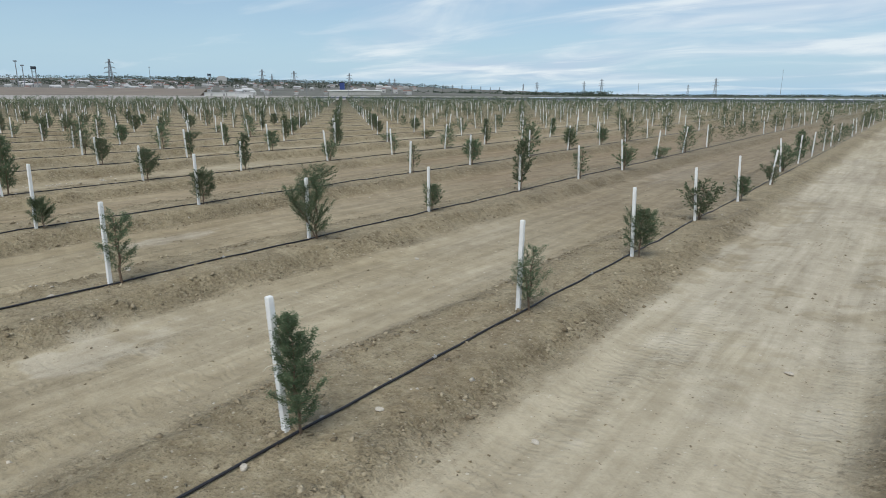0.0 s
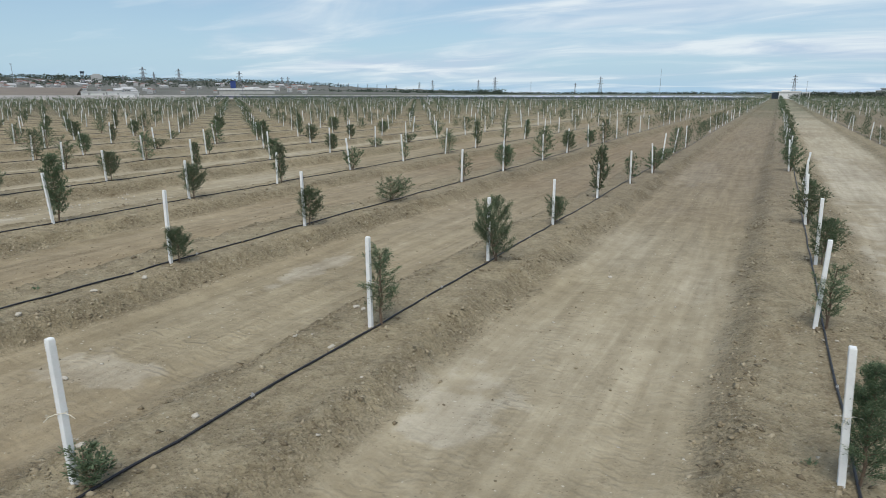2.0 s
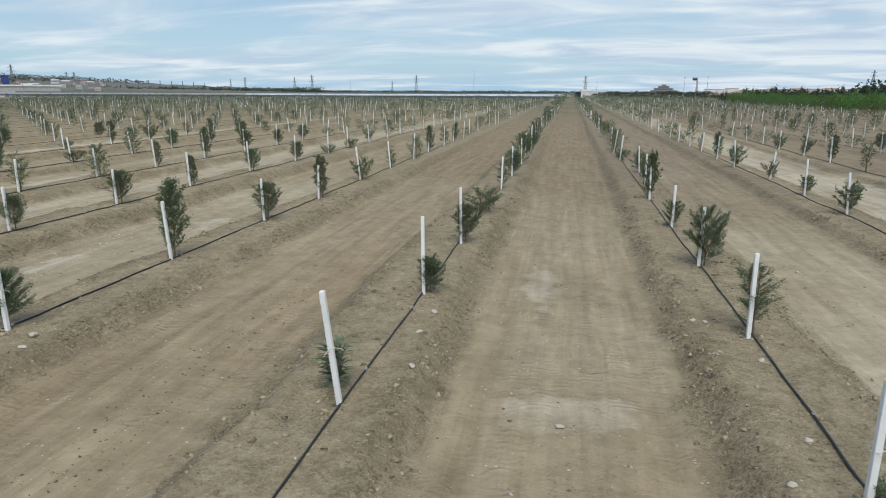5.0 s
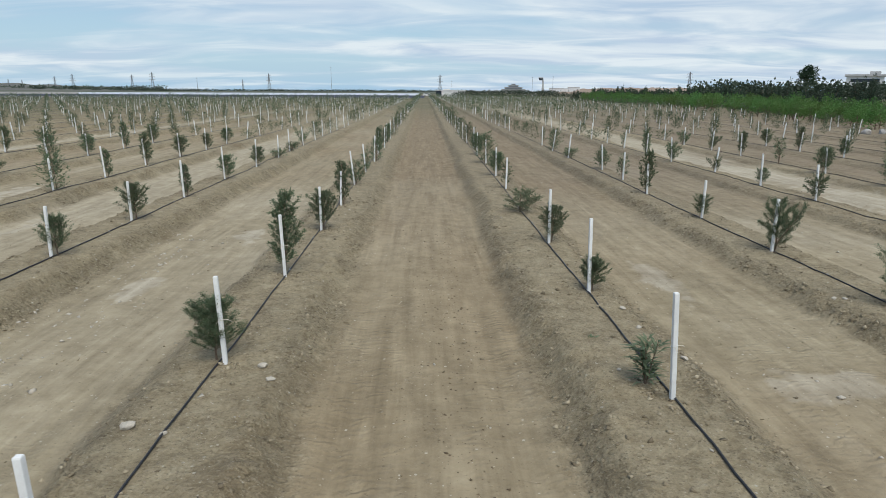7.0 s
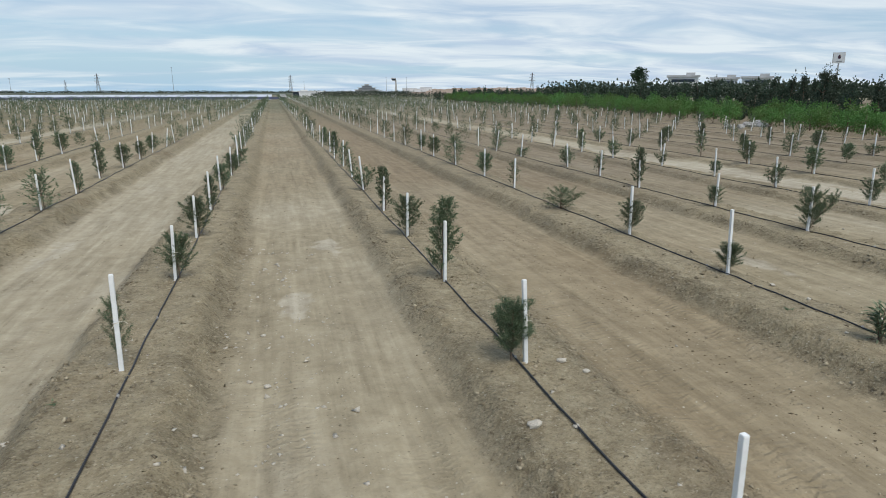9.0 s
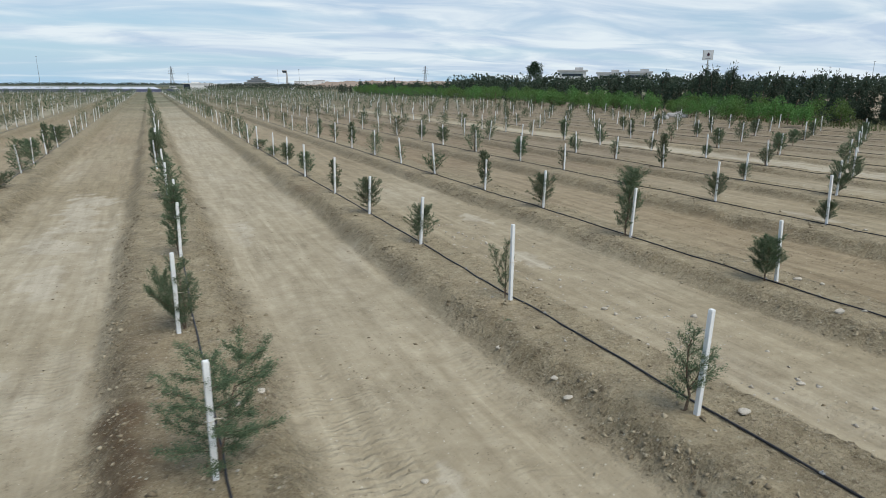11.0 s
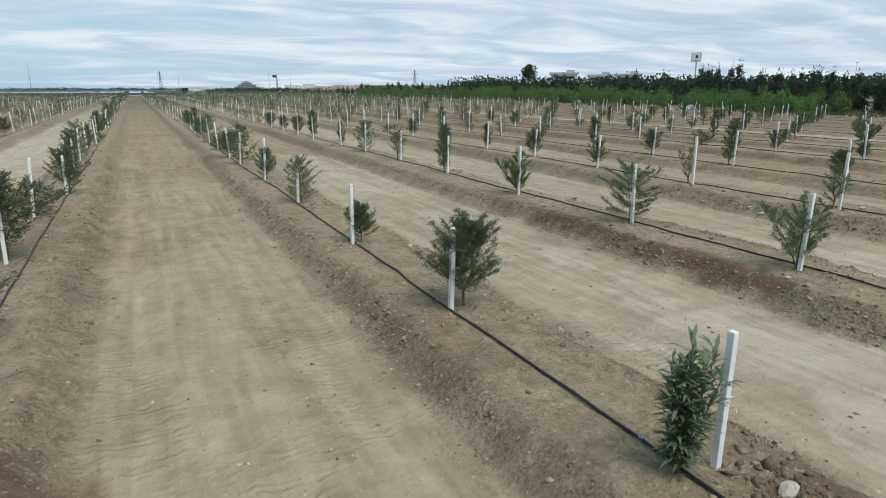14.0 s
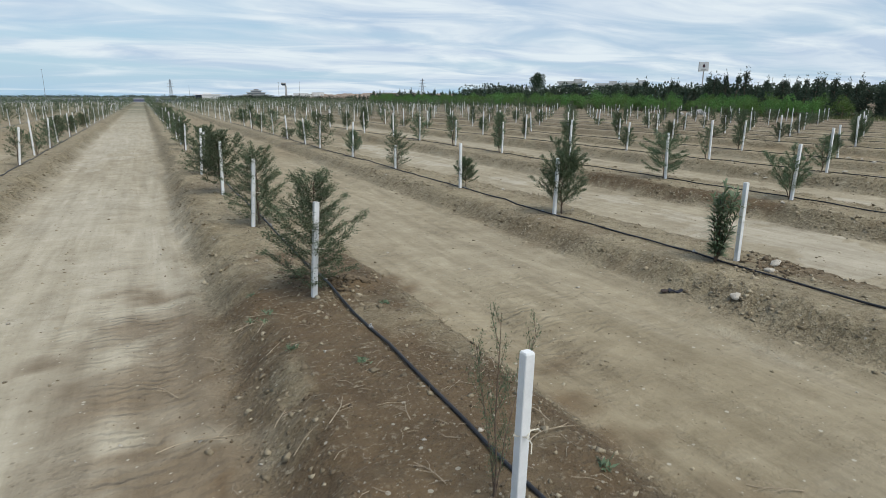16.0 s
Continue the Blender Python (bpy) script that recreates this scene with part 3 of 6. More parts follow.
def cypress(kind, seed, detail):
    """Trunk and foliage of a young cypress, as (vertices, faces) twice."""
    tall, wide, clear, count, rise, leaders, full = KINDS[kind]
    if detail < 0.05:
        count = 13
    rnd = np.random.default_rng(seed)
    wood, wood_f, leaf, leaf_f, thin, thin_f = [], [], [], [], [], []
    fine = 0.74 if detail > 1.5 else 1.1
    stems = []
    for a in range(leaders):
        lean = rnd.normal(size=2) * (0.02 if leaders == 1 else 0.30 * wide / 0.3)
        top = tall * (1.0 if a == 0 else rnd.uniform(0.7, 0.95))
        pts = [np.array((lean[0] * s ** 1.3 * (a > 0 or leaders == 1) + 0.012 * rnd.normal(), lean[1] * s ** 1.3 * (a > 0 or leaders == 1) + 0.012 * rnd.normal(), top * s)) for s in np.linspace(0, 1, 6)]
        pts[0] = np.array((0.0, 0.0, -0.04))
        stems.append(pts)
        stem(wood, wood_f, pts, 0.014 if a == 0 else 0.009, 0.003)
    for k in range(count):
        pts = stems[k % leaders]
        s = clear / tall + (1 - clear / tall) * (k + rnd.uniform(0, 1)) / count
        q = min(int(s * 5), 4)
        start = pts[q] + (pts[q + 1] - pts[q]) * (s * 5 - q)
        turn = k * 2.4 + rnd.uniform(-0.5, 0.5)
        profile = (1 - s) ** 0.75 * min(1.0, 0.4 + 2.0 * s) if kind in ("cone", "vee") else max(0.12, math.sin(math.pi * min(1, 0.12 + s * 0.9)) ** 0.7)
        length = wide * (0.45 + profile) * rnd.uniform(0.55, 1.1) * (0.75 if leaders > 1 else 1.0)
        d = np.array((math.cos(turn), math.sin(turn), rise * rnd.uniform(0.35, 1.25) + 0.5 * s))
        d /= np.linalg.norm(d)
        bend = np.array((0, 0, rnd.uniform(0.0, 0.5)))
        branch = [start + d * length * u + bend * length * u * u * 0.6 for u in (0.0, 0.35, 0.7, 1.0)]
        if detail > 0.3:
            stem(thin, thin_f, branch, 0.004, 0.0015, 3)
        n = max(3, int((66 if detail < 0.5 else 100 if detail < 1.5 else 145) * full * detail * (0.4 + length / wide)))
        # flat plumes: side twigs left and right of the branch, each set with fine sprays
        m = 4 if detail < 0.05 else 9
        ub = 0.1 + 0.86 * (np.arange(m) + rnd.uniform(0, 0.8, m)) / m
        flank = np.cross(d, (0.0, 0.0, 1.0))
        flank /= np.linalg.norm(flank) + 1e-9
        sub = d * 0.8 + flank * np.where(np.arange(m) % 2, 0.75, -0.75)[:, None] + rnd.normal(size=(m, 3)) * 0.28 + np.array((0, 0, 0.12))
        sub /= np.linalg.norm(sub, axis=1)[:, None]
        reach = length * (0.34 if kind == "sprawl" else 0.40 if kind == "cone" else 0.48) * (1.12 - 0.85 * ub) * rnd.uniform(0.6, 1.15, m)
        t = rnd.integers(0, m, n)
        along = rnd.random(n) < 0.22
        u = np.where(along, rnd.uniform(0.2, 1.0, n), ub[t])
        g = np.minimum((u * 3).astype(int), 2)
        line = np.array(branch)
        v = rnd.uniform(0.0, 1.0, n)
        p = line[g] + (line[g + 1] - line[g]) * (u * 3 - g)[:, None] + sub[t] * (reach[t] * v * ~along)[:, None] + rnd.normal(size=(n, 3)) * (0.009 + 0.012 * v[:, None] * ~along[:, None])
        e = np.where(along[:, None], d, sub[t]) + rnd.normal(size=(n, 3)) * 0.42 + np.array((0, 0, 0.12))
        e /= np.linalg.norm(e, axis=1)[:, None]
        side = np.cross(e, rnd.normal(size=(n, 3)))
        side /= np.linalg.norm(side, axis=1)[:, None] + 1e-9
        ln = (rnd.uniform(0.018, 0.05, n) * fine * (1.15 - 0.35 * v) * (1.0 if detail > 0.5 else 1.7 if detail > 0.05 else 2.6))[:, None]
        w = (rnd.uniform(0.0028, 0.0055, n) * fine * (0.92 if detail > 1.5 else 1.15 if detail > 0.5 else 2.6 if detail > 0.05 else 8.0))[:, None]
        leaf.append(np.stack([p, p + e * ln * 0.45 + side * w, p + e * ln, p + e * ln * 0.45 - side * w], 1).reshape(-1, 3))
    leaf = np.concatenate(leaf)
    leaf_f = np.arange(len(leaf)).reshape(-1, 4).tolist()
    tops = leaf
    up = tall / np.percentile(tops[:, 2], 99.5)
    out = wide / np.percentile(np.hypot(tops[:, 0], tops[:, 1]), 96)
    size = np.array((out, out, up))
    return ([p * size for p in wood], wood_f), ((leaf * size).tolist(), leaf_f), ([p * size for p in thin], thin_f)


def oleander(tall, stems, seed):
    """Upright canes with long narrow leaves."""
    rnd = np.random.default_rng(seed)
    wood, wood_f, leaf, leaf_f = [], [], [], []
    for a in range(stems):
        turn, lean = rnd.uniform(0, math.tau), rnd.uniform(0.05, 0.25) * tall
        h = tall * rnd.uniform(0.65, 1.0)
        pts = [np.array((lean * s * math.cos(turn), lean * s * math.sin(turn), h * s - 0.03)) for s in np.linspace(0, 1, 5)]
        stem(wood, wood_f, pts, 0.007, 0.003, 4)
        for k in range(int(85 * tall)):
            s = rnd.uniform(0.12, 1.0)
            p = pts[0] + (pts[-1] - pts[0]) * s
            c = rnd.uniform(0, math.tau)
            d = np.array((math.cos(c), math.sin(c), rnd.uniform(0.2, 1.3)))
            d /= np.linalg.norm(d)
            side = np.cross(d, (0, 0, 1.0))
            side /= np.linalg.norm(side)
            n = len(leaf)
            ln, w = rnd.uniform(0.11, 0.19), rnd.uniform(0.009, 0.015)
            droop = np.array((0, 0, -0.25 * ln))
            leaf.extend((p, p + d * ln * 0.5 + side * w, p + d * ln + droop, p + d * ln * 0.5 - side * w))
            leaf_f.append((n, n + 1, n + 2, n + 3))
    return (wood, wood_f), (leaf, leaf_f), ([], [])


MESHES = {}


def plant_meshes(kind, variant, detail):
    key = (kind, variant, detail)
    if key not in MESHES:
        seed = variant * 17 + sum(map(ord, kind))
        made = oleander(0.92, 9, seed) if kind == "oleander" else oleander(0.38, 4, seed) if kind == "shoot" else cypress(kind, seed, detail)
        out = []
        for name, (v, f), mat in (("trunk", made[0], BARK), ("foliage", made[1], OLEANDER if kind in ("oleander", "shoot") else CYPRESS), ("branchwork", made[2], BARK)):
            me = bpy.data.meshes.new(name)
            me.from_pydata([tuple(p) for p in v], [], f)
            me.update()
            me.materials.append(mat)
            out.append(me)
        MESHES[key] = out
    return MESHES[key]


LABELS = {
    "column": "slim upright young cypress tied beside a white stake",
    "bush": "bushy young cypress growing beside a white stake",
    "round": "dense rounded dark green young cypress on the ridge",
    "vee": "spreading young cypress with several leaders beside a stake",
    "sprawl": "wide open young cypress with arching side branches",
    "cone": "broad feathery young cypress wider than its stake",
    "feather": "thin feathery young cypress beside a white stake",
    "low": "low wide young cypress spreading close to the soil",
    "tiny": "tiny green cypress seedling at the foot of a stake",
    "bare": "half bare young cypress with thin dry twigs",
    "oleander": "leafy oleander with long narrow leaves beside a stake",
    "shoot": "small oleander shoot at the foot of a white stake",
}


def sapling(kind, variant, detail, x, y, scale, turn, tilt=(0, 0)):
    root = new("oleander_plant" if kind in ("oleander", "shoot") else "cypress_sapling")
    root.matrix_basis = pose(x, y, z_at(x, y), tilt[0], tilt[1], turn) @ Matrix.Scale(scale, 4)
    trunk, crown, twigs = plant_meshes(kind, variant, detail)
    share("trunk", trunk, root)
    share("foliage", crown, root)
    if len(twigs.polygons):
        tagged(share("branchwork", twigs, root), kind="stuff")
    return tagged(root, LABELS[kind], "shrub" if kind in ("oleander", "shoot") else "sapling", "saplings in the planted rows")


# ---- stakes ----
def stake_mesh():
    """A sawn square stake with chamfered edges and a worn head."""
    bm = bmesh.new()
    w, c = 0.0215, 0.003
    rings = []
    for z, k in ((-0.25, 0.96), (0.0, 1.0), (0.5, 1.0), (0.94, 0.98), (0.95, 0.84)):
        ring = []
        for sx, sy in ((1, 1), (-1, 1), (-1, -1), (1, -1)):
            for a, b in ((w, w - c), (w - c, w)) if sx * sy > 0 else ((w - c, w), (w, w - c)):
                ring.append(bm.verts.new((sx * a * k, sy * b * k, z)))
        rings.append(ring)
    for lo, hi in zip(rings, rings[1:]):
        for a in range(8):
            bm.faces.new((lo[a], lo[(a + 1) % 8], hi[(a + 1) % 8], hi[a]))
    bm.faces.new(rings[-1])
    me = bpy.data.meshes.new("post")
    bm.to_mesh(me)
    bm.free()
    me.materials.append(WHITE_PAINT)
    return me


def tie_mesh():
    """A loop of twine with two loose ends."""
    vs, fs = [], []
    loop = [np.array((0.026 * sx, 0.026 * sy, 0.004 * k)) for k, (sx, sy) in enumerate(((1, 1), (-1, 1), (-1, -1), (1, -1), (1, 1)))]
    stem(vs, fs, loop, 0.004, 0.004, 4)
    for s in (1, -1):
        stem(vs, fs, [np.array((0.026 * s, -0.026, 0.01)), np.array((0.06 * s, -0.05, 0.005)), np.array((0.085 * s, -0.055, -0.02))], 0.003, 0.002, 4)
    me = bpy.data.meshes.new("tie")
    me.from_pydata([tuple(p) for p in vs], [], fs)
    me.update()
    me.materials.append(TWINE)
    return me


POST, TIE = stake_mesh(), tie_mesh()


def stake(x, y, tall, tilt_x, tilt_y, turn, tied=True):
    root = new("plant_stake")
    root.matrix_basis = pose(x, y, z_at(x, y), tilt_x, tilt_y, turn)
    share("post", POST, root, Matrix.Diagonal((1, 1, tall / 0.95, 1)))
    if tied:
        share("tie", TIE, root, pose(0, 0, 0.5 * tall, 0, 0, 40))
    return tagged(root, "white painted square timber stake driven into the ridge", "stake", "stakes in the planted rows")


# stakes near the path: row, place in the row: how far off the row's line and along it, length, lean across, lean along
STAKES = {
    (0, 0): (0.01, -3.79, 0.92, -4, 1), (0, 1): (-0.0, -0.77, 0.96, 1, 0), (0, 2): (0.13, 2.09, 0.96, -2, 0), (0, 3): (0.1, 5.19, 0.95, -4, -1), (0, 4): (0.18, 8.05, 0.96, -3, 1), (0, 5): (0.24, 11.21, 0.87, 5, -1),
    (1, 0): (-0.05, -3.03, 0.95, -1, -1), (1, 1): (-0.02, -0.12, 0.92, 0, 0), (1, 2): (0.01, 2.73, 0.84, 0, 1), (1, 3): (-0.02, 6.06, 0.84, -1, -3), (1, 4): (0.17, 8.76, 0.87, -2, 3), (1, 5): (0.28, 11.45, 0.89, -4, 0),
    (2, -1): (0.15, -5.4, 1.01, -5, 3), (2, 0): (0.18, -2.41, 1.02, -1, -2), (2, 1): (0.19, 0.4, 0.98, -1, 0), (2, 2): (0.12, 3.26, 0.87, -2, 0), (2, 3): (0.22, 6.66, 0.86, 1, -1), (2, 4): (0.25, 9.45, 0.91, 0, -1),
    (3, -1): (-0.05, -4.52, 0.91, -2, -2), (3, 0): (-0.11, -1.5, 0.95, -1, 3), (3, 1): (-0.06, 1.5, 0.88, 0, 2), (3, 2): (-0.05, 4.32, 0.82, 2, 0),
    (4, -2): (-0.14, -6.9, 0.94, 2, 0), (4, -1): (-0.09, -3.76, 1.0, 1, -1), (4, 0): (-0.02, -0.6, 0.84, 2, 2), (4, 1): (-0.03, 2.22, 0.82, 1, 3), (4, 2): (-0.02, 5.03, 0.93, 0, 3),
    (5, -3): (0.01, -8.87, 0.88, 5, -1), (5, -2): (0.08, -6.11, 0.9, 1, -2), (5, -1): (-0.04, -3.13, 0.94, 1, 0), (5, 0): (0.13, 0.29, 0.89, 2, -1), (5, 1): (0.17, 3.39, 0.85, 2, 0), (5, 2): (0.09, 6.24, 0.87, 0, 3),
    (6, -4): (0.14, -11.06, 0.8, 1, 0), (6, -3): (-0.04, -8.16, 0.8, 1, 1), (6, -2): (-0.1, -5.34, 0.81, 1, -1), (6, -1): (-0.03, -1.9, 0.55, 3, -3), (6, 0): (-0.01, 1.43, 0.97, 2, 1), (6, 1): (-0.06, 4.84, 0.9, 3, 0),
    (7, -4): (-0.06, -10.52, 0.77, 4, 0), (7, -3): (-0.07, -7.49, 0.84, 4, 0), (7, -2): (-0.1, -4.54, 0.88, 1, 0), (7, 0): (0.09, 0.82, 0.77, 1, 0), (7, 1): (-0.1, 5.22, 0.79, 2, 1),
    (7, -5): (-0.01, -13.5, 0.665, 2, 0), (3, -2): (-0.02, -7.57, 0.92, -1, 0), (1, -1): (-0.15, -6.07, 0.95, -1, 0),
}
# saplings near the path: row, place: kind, scale, offset from the stake across and along
PLANTS = {
    (0, 0): ("column", 0.8, 0.1, 0.04), (0, 1): ("feather", 0.8, 0.1, 0.05), (0, 2): ("bush", 0.85, 0.08, 0.05), (0, 3): ("round", 1.0, 0.05, 0.1), (0, 4): ("bush", 0.65, 0.05, 0.05), (0, 5): ("round", 0.85, 0.05, 0.05),
    (1, -1): ("tiny", 1.0, 0.1, 0.03), (1, 0): ("feather", 0.95, 0.07, 0.1), (1, 1): ("round", 1.25, 0.1, 0.08), (1, 2): ("bush", 0.65, 0.02, 0.08), (1, 3): ("column", 1.15, 0.0, 0.08),
    (2, -1): ("shoot", 1.3, -0.14, 0.3), (2, 0): ("bush", 0.62, 0.08, 0.08), (2, 1): ("bush", 0.85, 0.06, 0.06), (2, 2): ("low", 1.15, 0.0, 0.1),
    (3, -2): ("tiny", 0.9, 0.05, 0.05), (3, -1): ("bush", 0.85, -0.12, 0.1), (3, 0): ("column", 1.2, -0.02, 0.12), (3, 1): ("bush", 0.98, 0.03, 0.1), (3, 2): ("column", 1.0, 0.05, 0.1), (3, 3): ("round", 0.95, 0.03, 0.1), (3, 4): ("feather", 0.85, 0.03, 0.1),
    (4, -2): ("feather", 0.85, -0.04, 0.1), (4, -1): ("feather", 0.9, -0.02, 0.1), (4, 0): ("bush", 0.85, 0.05, 0.1), (4, 1): ("bush", 0.95, 0.05, 0.1), (4, 2): ("column", 0.8, 0.05, 0.1),
    (5, -3): ("vee", 0.95, 0.05, 0.07), (5, -2): ("sprawl", 1.08, 0.04, 0.07), (5, -1): ("round", 1.15, 0.08, 0.1), (5, 0): ("column", 1.1, -0.02, 0.12),
    (6, -4): ("oleander", 0.95, -0.25, 0.05), (6, -3): ("bush", 1.12, 0.17, 0.06), (6, -2): ("bush", 0.68, 0.14, 0.05), (6, -1): ("cone", 0.8, 0.08, 0.08), (6, 0): ("bush", 0.9, 0.05, 0.08),
    (7, -5): ("bare", 0.82, -0.02, 0.14), (7, -4): ("cone", 0.94, 0.03, 0.13), (7, -3): ("cone", 0.95, 0.1, 0.15), (7, -2): ("bush", 1.3, 0.0, 0.15),
}
NO_STAKE = {(2, 2)}
CLOSE = {(7, -5), (7, -4), (7, -3), (6, -4), (6, -3), (6, -2), (5, -3), (5, -2), (5, -1), (4, -2), (4, -1), (3, -1), (0, 0), (0, 1), (1, 0), (1, 1), (2, 0)}
# how far each row stands off its line
ROW_SHIFT = (0.0, -0.05, 0.15, -0.06, 0.02, 0.05, -0.03, -0.04)
COMMON = ("bush", "column", "round", "bush", "feather", "cone", "vee", "column", "bush", "low")


def planted():
    """The rows: single stakes and saplings near the path, one joined mass further off."""
    rnd = random.Random(5)
    near, middle, far = [], [], []
    for i in range(-8, 47):
        x = -ROW * i
        for j in range(-30, 130):
            y = FIRST + SHEAR * i + STEP * j
            if y < -16 or y > NORTH - 3 + 90 * (x > -14) or x > edge(y) - 1.5:
                continue
            a, b = rnd.random(), rnd.random()
            spot = [i, j, x + rnd.gauss(0, 0.05), y + rnd.gauss(0, 0.08), rnd.choice(COMMON), rnd.uniform(0.85, 1.2), rnd.uniform(0, 360), rnd.gauss(0, 2.5), rnd.gauss(0, 2.5), a, b]
            if 0 <= i < len(ROW_SHIFT):
                spot[2] += ROW_SHIFT[i]
            d = math.hypot(max(0, -30 - x, x - 3), max(0, y + 2))
            (near if (d < 25 and -14 < y) else middle if d < 52 else far).append(spot)
    for i, j, x, y, kind, scale, turn, tx, ty, a, b in near:
        tall = 0.9 + 0.1 * a
        if (i, j) in STAKES:
            x, y, tall, ty, tx = STAKES[i, j]
            x -= ROW * i
        dx, dy = 0.12 * (a - 0.3), 0.10
        if (i, j) in PLANTS:
            kind, scale, dx, dy = PLANTS[i, j]
            turn = 40 * (i + j)
        elif b < 0.04:
            kind = "tiny"
        if (i, j) not in NO_STAKE and (b < 0.97 or (i, j) in STAKES):
            stake(x, y, tall, tx, ty, turn * 0.05, True)
        d = math.hypot(max(0, -30 - x, x - 3), max(0, y + 3))
        sapling(kind, (i * 3 + j) % 3, 2.1 if (i, j) in CLOSE else 0.8 if d < 7 else 0.32, x + dx, y + dy, scale, turn)
    return near, middle, far


near, middle, far = planted()


def joined(name, spots, detail, label, cut, grow):
    """Stakes and saplings that stand too far off to be told apart: one mass of foliage and one of stakes."""
    rnd = random.Random(9)
    lib = {k: [cypress(k, 31 * v + 7, detail) for v in range(3)] for k in set(COMMON)}
    verts, faces, posts, post_f = [], [], [], []
    n = 0
    for i, j, x, y, kind, scale, turn, tx, ty, a, b in spots:
        z = z_at(x, y)
        if b < 0.93:
            (v, f) = lib[kind][(i + j) % 3][1]
            c, s = math.cos(turn), math.sin(turn)
            v = np.array(v) * scale * grow
            p = np.stack([c * v[:, 0] - s * v[:, 1] + x + 0.1 * (a - 0.3), s * v[:, 0] + c * v[:, 1] + y + 0.3 * (b - 0.5), v[:, 2] + z], -1)
            verts.append(p)
            faces.append(np.array(f) + n)
            n += len(p)
        if a < cut:
            k = len(posts)
            h, lx, ly, w = 0.9 + 0.1 * a, math.tan(radians(ty)), -math.tan(radians(tx)), 0.0215
            for zz in (-0.1, h):
                for sx, sy in ((-w, -w), (w, -w), (w, w), (-w, w)):
                    posts.append((x + sx + lx * zz, y + sy + ly * zz, z + zz))
            post_f += [(k, k + 1, k + 5, k + 4), (k + 1, k + 2, k + 6, k + 5), (k + 2, k + 3, k + 7, k + 6), (k + 3, k, k + 4, k + 7), (k + 4, k + 5, k + 6, k + 7)]
    allv, allf = np.concatenate(verts), np.concatenate(faces)
    me = bpy.data.meshes.new(name)
    me.vertices.add(len(allv))
    me.vertices.foreach_set("co", allv.reshape(-1).astype(np.float32))
    me.loops.add(allf.size)
    me.loops.foreach_set("vertex_index", allf.reshape(-1).astype(np.int32))
    me.polygons.add(len(allf))
    me.polygons.foreach_set("loop_start", (np.arange(len(allf)) * 4).astype(np.int32))
    me.update()
    me.validate()
    me.materials.append(CYPRESS)
    tagged(new(name, me), label, "saplings", kind="stuff")
    tagged(part(name.replace("saplings", "stakes"), (posts, post_f), WHITE_PAINT), "white painted stakes in long straight rows", "stakes", kind="stuff")


joined("row_saplings", middle, 0.13, "rows of dark green young cypresses on low ridges", 0.8, 1.2)
joined("distant_saplings", far, 0.012, "distant rows of small dark green cypresses", 0.5, 1.5)


# ---- drip lines ----
# how far each pipe lies off the row's line
PIPE_SIDE = (0.10, 0.0, 0.17, -0.11, 0.0, 0.15, -0.06, 0.12)


def emitter_mesh():
    """A small barrel that clips onto the pipe."""
    bm = bmesh.new()
    bmesh.ops.create_cone(bm, cap_ends=True, segments=8, radius1=0.0125, radius2=0.0125, depth=0.035)
    bmesh.ops.create_cone(bm, cap_ends=True, segments=8, radius1=0.007, radius2=0.004, depth=0.02, matrix=Matrix.Translation((0, 0.014, 0)) @ pose(0, 0, 0, 90, 0, 0))
    me = bpy.data.meshes.new("emitter")
    bm.to_mesh(me)
    bm.free()
    me.materials.append(plain("pale_plastic_emitter", (0.36, 0.36, 0.35), 0.6))
    return me


EMITTER = emitter_mesh()


def drip_line(i):
    """A black pipe along the row, lying on the ridge beside the stakes."""
    x = -ROW * i + (ROW_SHIFT[i] if 0 <= i < len(ROW_SHIFT) else 0.0)
    rnd = random.Random(100 + i)
    close = -1 <= i <= 9
    ys = list(np.arange(-17, 14, 0.35)) + list(np.arange(14, 60, 2.0)) + list(np.arange(60, NORTH - 4, 10.0)) if close else list(np.arange(-16, 60, 2.5)) + list(np.arange(60, NORTH - 4, 12.0))
    ys = [y for y in ys if x < float(edge(y)) - 1]
    if len(ys) < 4:
        return
    rest = PIPE_SIDE[i] - ROW_SHIFT[i] if 0 <= i < len(PIPE_SIDE) else 0.07
    side, pts = rest, []
    for y in ys:
        side += rnd.gauss(0, 0.005) + 0.12 * (rest - side)
        pts.append(np.array((x + side, y, z_at(x + side, y) + 0.014)))
    vs, fs = [], []
    stem(vs, fs, pts, 0.0105, 0.0105, 6)
    line = part("drip_line", (vs, fs), PIPE, smooth=True)
    if 0 <= i <= 7:
        for k in range(7):
            p = pts[min(len(pts) - 1, 6 + 9 * k + rnd.randrange(4))]
            share("emitter", EMITTER, line, pose(p[0] + 0.004, p[1], p[2] + 0.006, 90, 0, 0))
    tagged(line, "long black polythene drip pipe lying on the ridge", "pipe", "drip pipes along the rows")


for row in range(-8, 47):
    drip_line(row)


# ---- stones, clods and litter ----
def pebble(seed, flat=0.6):
    """A rounded broken stone."""
    bm = bmesh.new()
    bmesh.ops.create_icosphere(bm, subdivisions=2, radius=1)
    for v in bm.verts:
        n = noise.noise(v.co * 0.9 + Vector((seed * 3.1, 0, 0))) * 0.5 + noise.noise(v.co * 2.3 + Vector((0, seed * 1.7, 0))) * 0.2
        v.co *= 1 + n
        v.co.z *= flat
        v.co.x *= 1.25
    return bm


STONES = []
for k in range(6):
    ob = part("stone", pebble(k), STONE)
    tagged(ob, "pale angular limestone lying on dry soil", "stone", "loose stones on the ground")
    STONES.append(ob)

